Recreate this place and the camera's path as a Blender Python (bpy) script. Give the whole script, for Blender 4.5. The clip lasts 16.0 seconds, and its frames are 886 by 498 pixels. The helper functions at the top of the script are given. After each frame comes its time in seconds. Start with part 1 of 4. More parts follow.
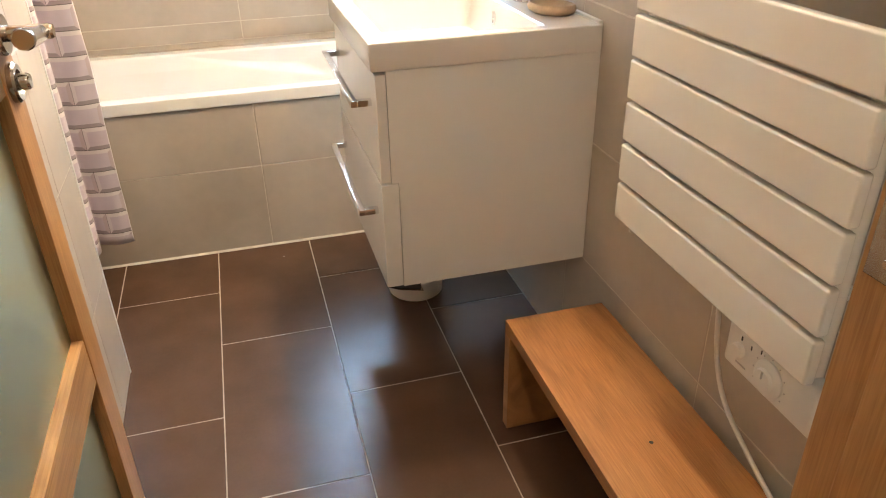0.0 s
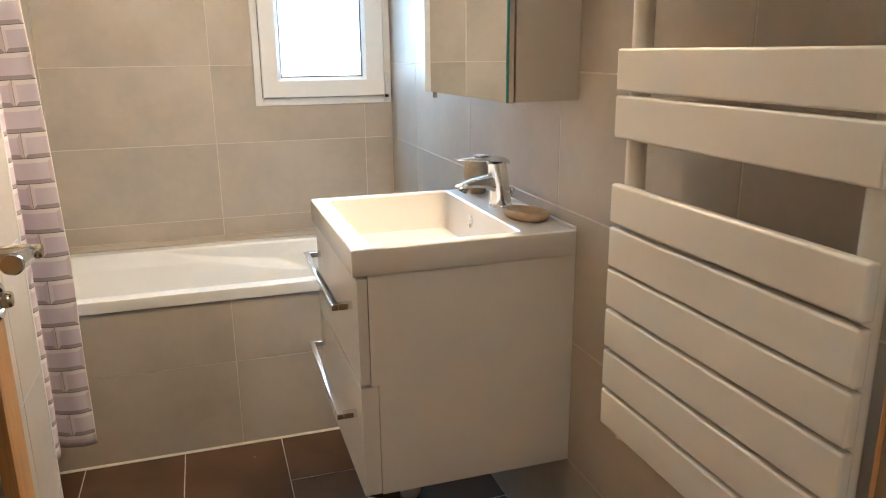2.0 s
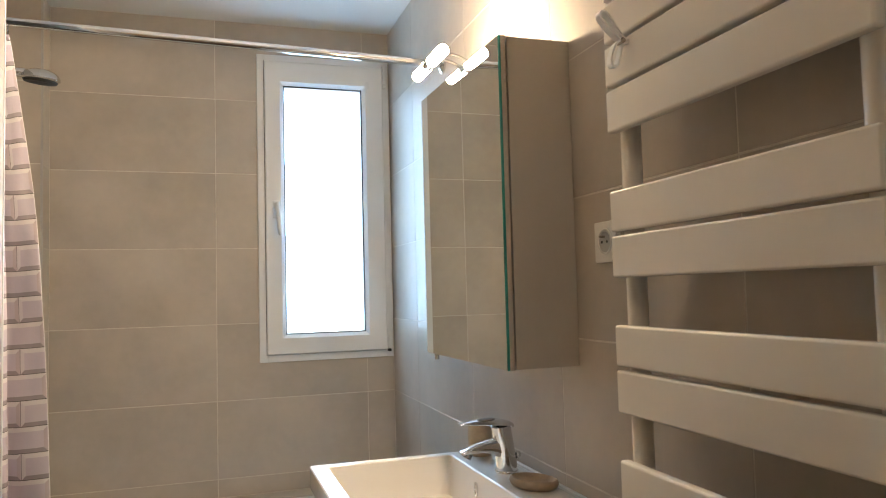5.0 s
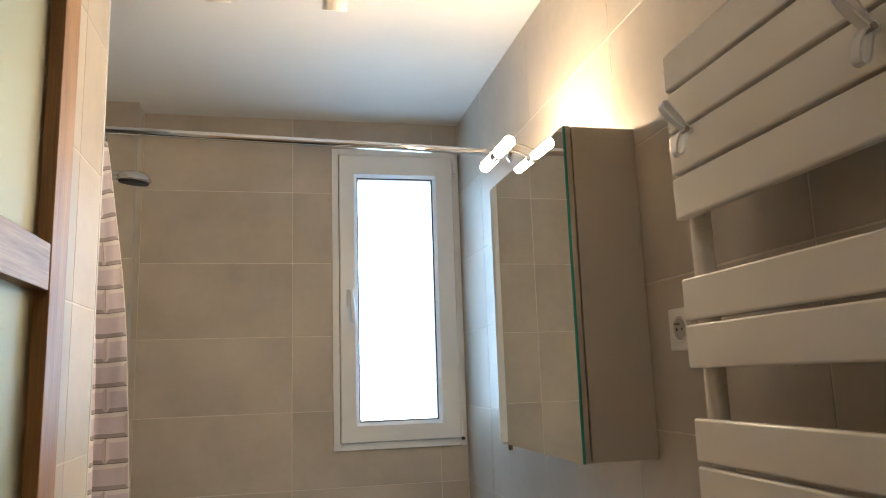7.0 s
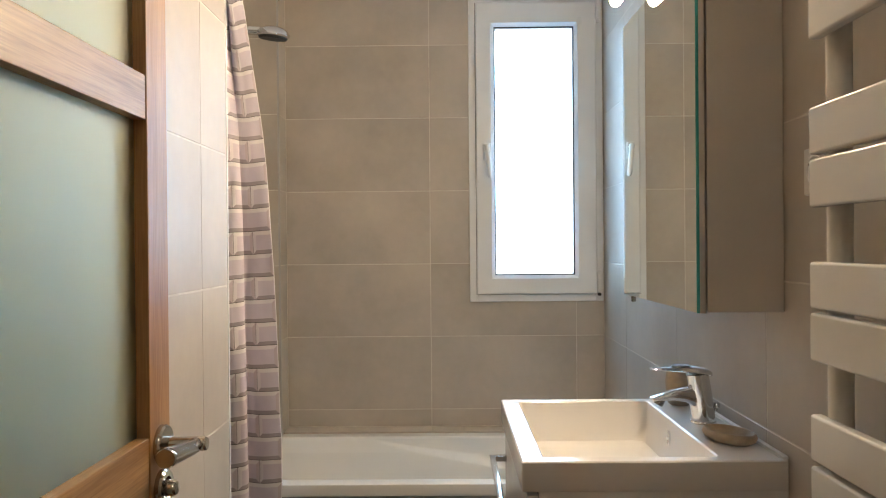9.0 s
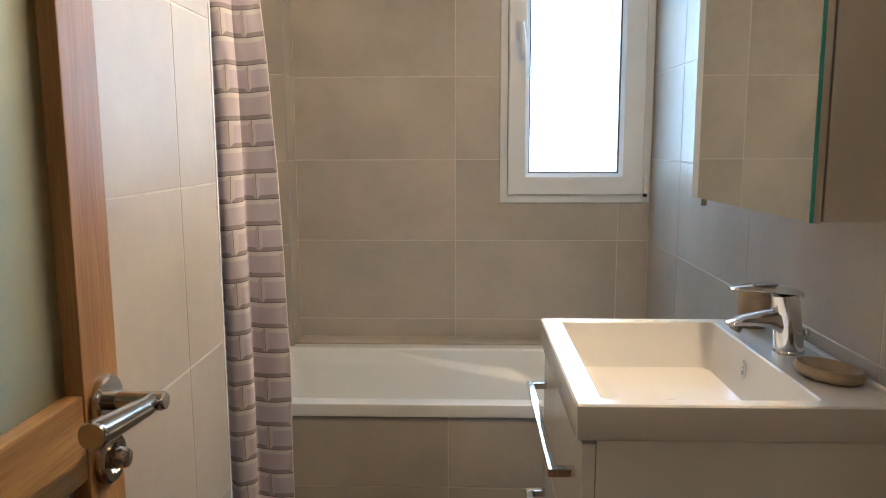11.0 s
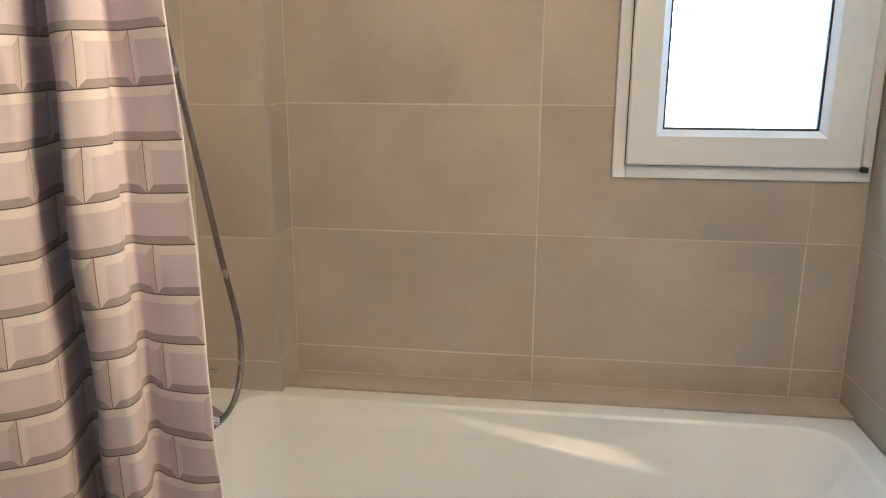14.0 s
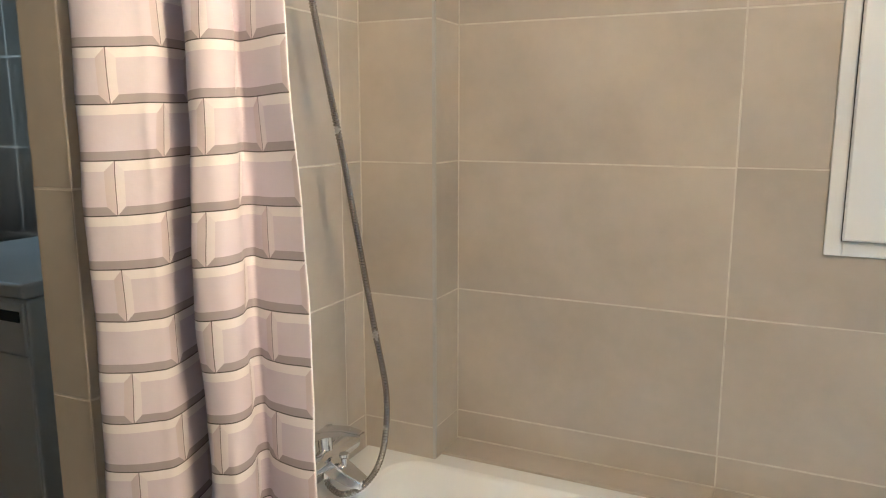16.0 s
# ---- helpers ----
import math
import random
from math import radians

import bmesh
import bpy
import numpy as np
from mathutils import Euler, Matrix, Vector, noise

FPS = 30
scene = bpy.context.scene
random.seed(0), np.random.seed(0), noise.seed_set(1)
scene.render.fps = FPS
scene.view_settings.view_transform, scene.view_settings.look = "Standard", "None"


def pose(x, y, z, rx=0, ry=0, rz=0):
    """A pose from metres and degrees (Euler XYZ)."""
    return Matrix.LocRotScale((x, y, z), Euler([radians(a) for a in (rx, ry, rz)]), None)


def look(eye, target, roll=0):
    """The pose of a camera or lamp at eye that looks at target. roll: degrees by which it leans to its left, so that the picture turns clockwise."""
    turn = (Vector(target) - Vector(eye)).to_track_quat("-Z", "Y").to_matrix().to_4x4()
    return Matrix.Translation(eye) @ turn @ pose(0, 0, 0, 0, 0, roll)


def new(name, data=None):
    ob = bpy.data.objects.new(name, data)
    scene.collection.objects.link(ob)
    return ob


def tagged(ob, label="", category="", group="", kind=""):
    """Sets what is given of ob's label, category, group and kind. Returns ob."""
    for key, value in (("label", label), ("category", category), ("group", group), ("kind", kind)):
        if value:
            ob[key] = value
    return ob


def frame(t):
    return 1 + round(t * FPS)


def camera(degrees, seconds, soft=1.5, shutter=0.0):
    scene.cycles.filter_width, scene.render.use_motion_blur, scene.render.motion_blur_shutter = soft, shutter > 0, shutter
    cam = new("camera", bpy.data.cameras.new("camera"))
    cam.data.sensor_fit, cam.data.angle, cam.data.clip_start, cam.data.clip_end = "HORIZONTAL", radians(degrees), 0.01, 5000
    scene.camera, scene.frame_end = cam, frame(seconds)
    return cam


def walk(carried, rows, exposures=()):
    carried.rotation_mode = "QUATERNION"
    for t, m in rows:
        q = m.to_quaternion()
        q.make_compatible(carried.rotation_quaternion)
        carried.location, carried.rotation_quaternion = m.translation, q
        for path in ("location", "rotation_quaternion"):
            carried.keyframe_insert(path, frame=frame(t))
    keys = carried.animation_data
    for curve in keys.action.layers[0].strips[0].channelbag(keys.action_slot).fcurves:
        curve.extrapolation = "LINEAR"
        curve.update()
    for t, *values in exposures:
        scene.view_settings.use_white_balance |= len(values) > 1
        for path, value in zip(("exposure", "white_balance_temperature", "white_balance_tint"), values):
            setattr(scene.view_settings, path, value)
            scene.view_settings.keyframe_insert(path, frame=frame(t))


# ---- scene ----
cam = camera(62.2, 16.0, soft=1.1)
PATH = [
    (0, (-0.01, 0.178, 1.246), (0.453, 1.863, 0.272), -1.1),
    (0.5, (-0.013, 0.188, 1.255), (0.479, 1.918, 0.38), -0.8),
    (1, (-0.014, 0.195, 1.266), (0.508, 1.975, 0.517), -0.8),
    (1.5, (-0.019, 0.2, 1.273), (0.539, 2.014, 0.642), -0.7),
    (2, (-0.018, 0.204, 1.284), (0.573, 2.043, 0.763), -0.6),
    (2.5, (-0.024, 0.205, 1.297), (0.596, 2.062, 0.885), -0.6),
    (3, (-0.023, 0.205, 1.305), (0.613, 2.077, 1.003), -0.7),
    (3.5, (-0.016, 0.207, 1.314), (0.621, 2.093, 1.126), -0.8),
    (4, (-0.012, 0.207, 1.325), (0.616, 2.104, 1.242), -1.0),
    (4.5, (-0.013, 0.211, 1.337), (0.607, 2.112, 1.355), -1.2),
    (7, (-0.007, 0.198, 1.361), (0.415, 2.123, 1.703), -1.9),
    (7.5, (0.018, 0.21, 1.361), (0.255, 2.173, 1.662), -1.8),
    (8, (0.055, 0.218, 1.353), (0.157, 2.201, 1.595), -1.3),
    (8.5, (0.087, 0.221, 1.335), (0.116, 2.216, 1.476), -1.0),
    (9, (0.107, 0.218, 1.312), (0.088, 2.217, 1.303), -0.5),
    (9.5, (0.121, 0.215, 1.296), (0.049, 2.209, 1.154), -0.5),
    (12, (0.044, 0.898, 1.298), (-0.025, 2.872, 0.987), 0.1),
    (12.5, (0.043, 1.085, 1.292), (-0.083, 3.053, 0.961), 0.5),
    (13, (-0.021, 1.274, 1.297), (-0.106, 3.244, 0.964), 0.4),
    (13.5, (-0.02, 1.403, 1.317), (-0.143, 3.356, 0.903), 0.0),
    (14, (0.025, 1.564, 1.31), (-0.226, 3.492, 0.841), 0.2),
    (14.5, (0.036, 1.657, 1.303), (-0.258, 3.582, 0.848), -0.2),
    (15, (0.019, 1.707, 1.315), (-0.292, 3.642, 0.918), -0.8),
    (15.5, (0.07, 1.722, 1.322), (-0.485, 3.611, 0.973), -0.0),
    (16, (0.12, 1.715, 1.332), (-0.718, 3.497, 0.984), -0.0),
]
EXPOSURES = [(0, 1.83, 6500, 13), (1.5, 1.36, 6350, 12), (3, 0.93, 6250, 11), (4.5, 0.6, 6250, 11), (7, 0.08, 6400, 10), (8.5, 0.22, 6300, 9), (9.5, 0.45, 6200, 11),
             (12.5, 0.15, 6300, 11), (13.5, 0.46, 6300, 12), (14.5, 0.74, 6450, 11), (15.5, 0.66, 6550, 11), (16, 0.95, 6000, 8)]
walk(cam, [(t, look(eye, target, roll)) for t, eye, target, roll in PATH], EXPOSURES)


# ---- world, sun and large lights ----
world = bpy.data.worlds.new("sky")
scene.world = world
world.use_nodes = True
wn = world.node_tree
sky = wn.nodes.new("ShaderNodeTexSky")
sky.sky_type = 'NISHITA'
sky.sun_disc = False
sky.sun_elevation = radians(40)
sky.sun_rotation = radians(200)
wn.links.new(sky.outputs[0], wn.nodes["Background"].inputs[0])
wn.nodes["Background"].inputs[1].default_value = 0.12

sun = new("sun", bpy.data.lights.new("sun", 'SUN'))
sun.data.energy, sun.data.angle, sun.data.color = 2.5, radians(0.6), (1.0, 0.95, 0.88)
sun.matrix_world = look((0, -3, 6), (0, 0, 0))


def area(name, eye, target, sx, sy, watts, colour):
    ob = new(name, bpy.data.lights.new(name, 'AREA'))
    ob.data.shape, ob.data.size, ob.data.size_y = 'RECTANGLE', sx, sy
    ob.data.energy, ob.data.color = watts, colour
    ob.matrix_world = look(eye, target)
    return ob


WINDOW_WATTS, ALCOVE_WATTS, HALL, BULB, TUBE_FILL = 7.2, 0.9, 20.0, 335.0, 4.3
# added fill lamps before the bulbs, standing in for bulb light thrown back by the mirror
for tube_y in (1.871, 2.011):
    area("tube_fill", (0.5095, tube_y, 1.9165), (-0.5, tube_y - 0.1, 1.70), 0.095, 0.024, TUBE_FILL, (1.0, 0.755, 0.475))
area("window_daylight", (0.459, 3.292, 1.70), (0.457, 0, 1.62), 0.32, 1.0, WINDOW_WATTS, (0.34, 0.66, 1.0))
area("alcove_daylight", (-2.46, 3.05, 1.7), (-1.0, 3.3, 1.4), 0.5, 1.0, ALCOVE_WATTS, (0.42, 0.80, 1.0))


# ---- materials ----
def material(name, base, rough=0.5, metal=0.0, vary=0.12, scale=9.0, fine=90.0, bump=0.05, coat=0.0, rnd=0.0, tint=None, spec=0.5, gloss=0.07):
    """Plain surface with cloudy and fine variation, slight relief and a roughness that wanders."""
    m = bpy.data.materials.new(name)
    m.use_nodes = True
    n, l = m.node_tree.nodes, m.node_tree.links
    b = n["Principled BSDF"]
    geo = n.new("ShaderNodeNewGeometry")
    big, small = n.new("ShaderNodeTexNoise"), n.new("ShaderNodeTexNoise")
    big.inputs["Scale"].default_value, big.inputs["Detail"].default_value = scale, 5
    small.inputs["Scale"].default_value, small.inputs["Detail"].default_value = fine, 4
    src = geo.outputs["Position"]
    if rnd:
        info, add = n.new("ShaderNodeObjectInfo"), n.new("ShaderNodeVectorMath")
        mul = n.new("ShaderNodeMath")
        mul.operation, mul.inputs[1].default_value = 'MULTIPLY', 7.0
        l.new(info.outputs["Random"], mul.inputs[0])
        l.new(src, add.inputs[0])
        l.new(mul.outputs[0], add.inputs[1])
        src = add.outputs[0]
    l.new(src, big.inputs["Vector"])
    l.new(src, small.inputs["Vector"])
    mixn = n.new("ShaderNodeMath")
    mixn.operation, mixn.inputs[1].default_value = 'MULTIPLY_ADD', 0.84
    half = n.new("ShaderNodeMath")
    half.operation, half.inputs[1].default_value = 'MULTIPLY', 0.16
    l.new(small.outputs[0], half.inputs[0])
    l.new(big.outputs[0], mixn.inputs[0])
    l.new(half.outputs[0], mixn.inputs[2])
    ramp = n.new("ShaderNodeValToRGB")
    tint = tint or tuple(min(1, c * (1 + vary)) for c in base)
    ramp.color_ramp.elements[0].position, ramp.color_ramp.elements[1].position = 0.32, 0.68
    ramp.color_ramp.elements[0].color = (*[c * (1 - vary) for c in base], 1)
    ramp.color_ramp.elements[1].color = (*tint, 1)
    l.new(mixn.outputs[0], ramp.inputs[0])
    out = ramp.outputs[0]
    if rnd:
        hsv = n.new("ShaderNodeHueSaturation")
        mr = n.new("ShaderNodeMapRange")
        mr.inputs[3].default_value, mr.inputs[4].default_value = 1 - rnd, 1 + rnd
        l.new(info.outputs["Random"], mr.inputs[0])
        l.new(mr.outputs[0], hsv.inputs["Value"])
        l.new(out, hsv.inputs["Color"])
        out = hsv.outputs[0]
    l.new(out, b.inputs["Base Color"])
    rr = n.new("ShaderNodeMapRange")
    rr.inputs[3].default_value, rr.inputs[4].default_value = max(0.02, rough - gloss), rough + gloss
    l.new(big.outputs[0], rr.inputs[0])
    l.new(rr.outputs[0], b.inputs["Roughness"])
    b.inputs["Metallic"].default_value = metal
    b.inputs["Coat Weight"].default_value = coat
    b.inputs["Specular IOR Level"].default_value = spec
    if bump:
        bp = n.new("ShaderNodeBump")
        bp.inputs["Strength"].default_value, bp.inputs["Distance"].default_value = bump, 0.002
        l.new(mixn.outputs[0], bp.inputs["Height"])
        l.new(bp.outputs[0], b.inputs["Normal"])
    return m


def wood(name, dark, light, axis, rough=0.45, ring=9.0):
    """Oak with long grain along one axis, fine pores and a satin varnish."""
    m = bpy.data.materials.new(name)
    m.use_nodes = True
    n, l = m.node_tree.nodes, m.node_tree.links
    b = n["Principled BSDF"]
    geo, mp = n.new("ShaderNodeNewGeometry"), n.new("ShaderNodeMapping")
    info = n.new("ShaderNodeObjectInfo")
    sc = [ring, ring, ring]
    sc[axis] = ring * 0.12
    mp.inputs["Scale"].default_value = sc
    l.new(geo.outputs["Position"], mp.inputs["Vector"])
    add = n.new("ShaderNodeVectorMath")
    l.new(mp.outputs[0], add.inputs[0])
    l.new(info.outputs["Random"], add.inputs[1])
    warp = n.new("ShaderNodeTexNoise")
    warp.inputs["Scale"].default_value, warp.inputs["Detail"].default_value, warp.inputs["Distortion"].default_value = 1.6, 6, 1.2
    l.new(add.outputs[0], warp.inputs["Vector"])
    mp2 = n.new("ShaderNodeMapping")
    s2 = [420, 420, 420]
    s2[axis] = 14
    mp2.inputs["Scale"].default_value = s2
    l.new(geo.outputs["Position"], mp2.inputs["Vector"])
    pore = n.new("ShaderNodeTexNoise")
    pore.inputs["Scale"].default_value, pore.inputs["Detail"].default_value = 1.0, 3
    l.new(mp2.outputs[0], pore.inputs["Vector"])
    mixn = n.new("ShaderNodeMath")
    mixn.operation, mixn.inputs[1].default_value = 'MULTIPLY_ADD', 0.7
    hf = n.new("ShaderNodeMath")
    hf.operation, hf.inputs[1].default_value = 'MULTIPLY', 0.42
    l.new(pore.outputs[0], hf.inputs[0])
    l.new(warp.outputs[0], mixn.inputs[0])
    l.new(hf.outputs[0], mixn.inputs[2])
    ramp = n.new("ShaderNodeValToRGB")
    e = ramp.color_ramp.elements
    e[0].position, e[1].position = 0.42, 0.68
    e[0].color, e[1].color = (*dark, 1), (*light, 1)
    l.new(mixn.outputs[0], ramp.inputs[0])
    l.new(ramp.outputs[0], b.inputs["Base Color"])
    b.inputs["Roughness"].default_value = rough
    bp = n.new("ShaderNodeBump")
    bp.inputs["Strength"].default_value, bp.inputs["Distance"].default_value = 0.12, 0.001
    l.new(pore.outputs[0], bp.inputs["Height"])
    l.new(bp.outputs[0], b.inputs["Normal"])
    return m


def emitter(name, colour, strength):
    m = bpy.data.materials.new(name)
    m.use_nodes = True
    b = m.node_tree.nodes["Principled BSDF"]
    b.inputs["Base Color"].default_value = (0.8, 0.8, 0.8, 1)
    b.inputs["Emission Color"].default_value = (*colour, 1)
    b.inputs["Emission Strength"].default_value = strength
    return m


def glass(name, tint, rough):
    m = bpy.data.materials.new(name)
    m.use_nodes = True
    b = m.node_tree.nodes["Principled BSDF"]
    b.inputs["Base Color"].default_value = (*tint, 1)
    b.inputs["Roughness"].default_value = rough
    b.inputs["Transmission Weight"].default_value = 1.0
    b.inputs["IOR"].default_value = 1.45
    return m


def curtain_cloth(name):
    """Polyester printed with bevelled metro tiles: pale upper bevels, grey lower ones, thin dark joints."""
    m = bpy.data.materials.new(name)
    m.use_nodes = True
    n, l = m.node_tree.nodes, m.node_tree.links
    b = n["Principled BSDF"]
    uv = n.new("ShaderNodeUVMap")
    sep = n.new("ShaderNodeSeparateXYZ")
    l.new(uv.outputs[0], sep.inputs[0])

    def op(kind, a, c=0.0, d=0.0):
        q = n.new("ShaderNodeMath")
        q.operation = kind
        for k, v in enumerate((a, c, d)):
            if isinstance(v, (int, float)):
                q.inputs[k].default_value = v
            else:
                l.new(v, q.inputs[k])
        return q.outputs[0]

    wob = n.new("ShaderNodeTexNoise")
    wob.inputs["Scale"].default_value = 14
    l.new(uv.outputs[0], wob.inputs["Vector"])
    v = op('ADD', op('DIVIDE', sep.outputs[1], 0.0705), op('MULTIPLY', wob.outputs[0], 0.03))
    row = op('FLOOR', v)
    fv = op('FRACT', v)
    u = op('ADD', op('DIVIDE', sep.outputs[0], 0.142), op('MULTIPLY', row, 0.5))
    fu = op('FRACT', u)

    def mixc(fac, a, c):
        q = n.new("ShaderNodeMix")
        q.data_type = 'RGBA'
        l.new(fac, q.inputs[0])
        for k, val in ((6, a), (7, c)):
            if isinstance(val, tuple):
                q.inputs[k].default_value = (*val, 1)
            else:
                l.new(val, q.inputs[k])
        return q.outputs[2]

    dl, dr = op('MULTIPLY', fu, 0.142), op('MULTIPLY', op('SUBTRACT', 1.0, fu), 0.142)
    db, dt = op('MULTIPLY', fv, 0.0705), op('MULTIPLY', op('SUBTRACT', 1.0, fv), 0.0705)
    near = op('MINIMUM', op('MINIMUM', dl, dr), op('MINIMUM', db, dt))
    band = op('LESS_THAN', near, 0.0125)

    def side(d):
        return op('MULTIPLY', band, op('LESS_THAN', d, op('ADD', near, 0.00001)))

    face = mixc(wob.outputs[0], (0.715, 0.65, 0.725), (0.79, 0.72, 0.79))
    c = mixc(side(dl), face, (0.85, 0.80, 0.835))
    c = mixc(side(dr), c, (0.70, 0.615, 0.65))
    c = mixc(side(dt), c, (0.90, 0.86, 0.875))
    c = mixc(side(db), c, (0.43, 0.375, 0.415))
    c = mixc(op('LESS_THAN', db, 0.0016), c, (0.09, 0.075, 0.08))
    c = mixc(op('LESS_THAN', dl, 0.0012), c, (0.2, 0.17, 0.18))
    c = mixc(op('LESS_THAN', sep.outputs[1], 0.058), c, (0.76, 0.70, 0.74))
    c = mixc(op('GREATER_THAN', sep.outputs[0], -0.0018), c, (0.88, 0.85, 0.86))
    l.new(c, b.inputs["Base Color"])
    b.inputs["Roughness"].default_value = 0.62
    b.inputs["Sheen Weight"].default_value = 0.15
    weave = n.new("ShaderNodeTexNoise")
    weave.inputs["Scale"].default_value = 60
    weave.inputs["Detail"].default_value = 6
    l.new(uv.outputs[0], weave.inputs["Vector"])
    bp = n.new("ShaderNodeBump")
    bp.inputs["Strength"].default_value, bp.inputs["Distance"].default_value = 0.25, 0.002
    l.new(weave.outputs[0], bp.inputs["Height"])
    l.new(bp.outputs[0], b.inputs["Normal"])
    tr = n.new("ShaderNodeBsdfTranslucent")
    l.new(c, tr.inputs[0])
    ms = n.new("ShaderNodeMixShader")
    ms.inputs[0].default_value = 0.10
    l.new(b.outputs[0], ms.inputs[1])
    l.new(tr.outputs[0], ms.inputs[2])
    l.new(ms.outputs[0], n["Material Output"].inputs[0])
    return m


TILE = material("greige_porcelain", (0.44, 0.39, 0.33), 0.40, vary=0.14, scale=3.2, fine=30, bump=0.03, rnd=0.025)
GROUT = material("pale_grout", (0.60, 0.555, 0.49), 0.85, vary=0.12, scale=30)
FLOOR_TILE = material("brown_porcelain", (0.080, 0.044, 0.027), 0.26, vary=0.17, scale=6.0, fine=140, bump=0.05, rnd=0.08, gloss=0.03)
FLOOR_GROUT = material("beige_floor_grout", (0.36, 0.295, 0.24), 0.85, vary=0.2, scale=25)
PAINT = material("white_ceiling_paint", (0.66, 0.655, 0.635), 0.8, vary=0.03, scale=3, bump=0.05)
PLASTER = material("cream_hall_paint", (0.72, 0.66, 0.56), 0.75, vary=0.04, scale=3)
LACQUER = material("white_lacquer", (0.74, 0.72, 0.68), 0.22, vary=0.02, scale=4, bump=0.01)
RESIN = material("white_cast_resin", (0.74, 0.71, 0.67), 0.14, vary=0.015, scale=4, bump=0.0)
ACRYLIC = material("white_bath_acrylic", (0.78, 0.77, 0.735), 0.2, vary=0.015, scale=4, bump=0.0, coat=0.3)
ENAMEL = material("white_radiator_enamel", (0.74, 0.70, 0.63), 0.22, vary=0.02, scale=5, bump=0.01, spec=0.28)
PVC = material("white_window_pvc", (0.76, 0.77, 0.77), 0.3, vary=0.02, scale=6, bump=0.01)
PLASTIC = material("white_plastic", (0.72, 0.70, 0.66), 0.35, vary=0.02, scale=8, bump=0.01)
GREY_PLASTIC = material("grey_plastic", (0.42, 0.41, 0.39), 0.4, vary=0.05)
CHROME = material("chrome", (0.72, 0.72, 0.72), 0.07, 1.0, vary=0.03, scale=12, bump=0.0)
NICKEL = material("brushed_nickel", (0.46, 0.42, 0.37), 0.17, 1.0, vary=0.06, scale=30, bump=0.02)
HOSE = material("dark_hose_steel", (0.34, 0.31, 0.28), 0.25, 1.0, vary=0.1, scale=30)
TAUPE = material("taupe_laminate", (0.50, 0.455, 0.395), 0.5, vary=0.05, scale=7, fine=160, bump=0.03)
BLACK = material("black_rubber", (0.02, 0.02, 0.02), 0.6, vary=0.2)
OAK = wood("golden_oak", (0.27, 0.115, 0.036), (0.47, 0.22, 0.075), 1, 0.4, 7.0)
DOOR_V = wood("golden_oak_upright", (0.29, 0.135, 0.045), (0.47, 0.25, 0.095), 2, 0.42)
DOOR_H = wood("golden_oak_level", (0.29, 0.145, 0.048), (0.52, 0.30, 0.12), 1, 0.42)
PARQUET = wood("hall_oak_boards", (0.25, 0.13, 0.055), (0.36, 0.2, 0.09), 1, 0.35)
STONE = material("beige_stone", (0.36, 0.27, 0.18), 0.5, vary=0.18, scale=40, fine=300, bump=0.15)
FROST = glass("frosted_glass", (0.74, 0.81, 0.66), 0.55)
PANE = glass("clear_glass", (0.98, 1.0, 1.0), 0.0)
EDGE_GLASS = material("green_glass_edge", (0.05, 0.30, 0.26), 0.15, vary=0.1)
MIRROR = bpy.data.materials.new("silvered_mirror")
MIRROR.use_nodes = True
MIRROR.node_tree.nodes["Principled BSDF"].inputs["Base Color"].default_value = (0.86, 0.89, 0.87, 1)
MIRROR.node_tree.nodes["Principled BSDF"].inputs["Metallic"].default_value = 1.0
MIRROR.node_tree.nodes["Principled BSDF"].inputs["Roughness"].default_value = 0.015
BULB_GLOW = emitter("warm_halogen_glow", (1.0, 0.755, 0.475), BULB)
SKY_GLOW = emitter("white_overcast_glow", (0.86, 0.94, 1.0), 2.4)
HALL_GLOW = emitter("unseen_hall_glow", (1.0, 0.88, 0.74), HALL)
CLOTH = curtain_cloth("printed_curtain_polyester")


# ---- builders ----
BASE = {}


def thing(name, at, label, category, group="", kind=""):
    ob = new(name)
    ob.location = at
    ob.empty_display_size = 0.1
    BASE[ob.name] = Vector(at)
    return tagged(ob, label, category, group, kind)



def finish(me, angle=40):
    me.polygons.foreach_set("use_smooth", [True] * len(me.polygons))
    me.set_sharp_from_angle(angle=radians(angle))


def part(name, bm, mats, parent=None, label="", angle=40):
    bmesh.ops.recalc_face_normals(bm, faces=bm.faces)
    me = bpy.data.meshes.new(name)
    bm.to_mesh(me)
    bm.free()
    for m in (mats if isinstance(mats, (list, tuple)) else [mats]):
        me.materials.append(m)
    finish(me, angle)
    ob = new(name, me)
    if angle == 40 and len(me.polygons) < 4000:
        flat = ob.modifiers.new("flat_faces", 'WEIGHTED_NORMAL')
        flat.keep_sharp = True
    if parent is not None:
        ob.parent = parent
        ob.location = -BASE.get(parent.name, Vector())
    if label:
        ob["label"] = label
    return ob


def box(bm, x0, x1, y0, y1, z0, z1, bevel=0.0, seg=2):
    vs = bmesh.ops.create_cube(bm, size=1.0)["verts"]
    for v in vs:
        v.co = Vector((x0 + (v.co.x + 0.5) * (x1 - x0), y0 + (v.co.y + 0.5) * (y1 - y0), z0 + (v.co.z + 0.5) * (z1 - z0)))
    if bevel:
        es = list({e for v in vs for e in v.link_edges})
        bmesh.ops.bevel(bm, geom=es, offset=bevel, segments=seg, affect='EDGES', profile=0.5)
    return bm


def one_box(x0, x1, y0, y1, z0, z1, bevel=0.0, seg=2):
    return box(bmesh.new(), x0, x1, y0, y1, z0, z1, bevel, seg)


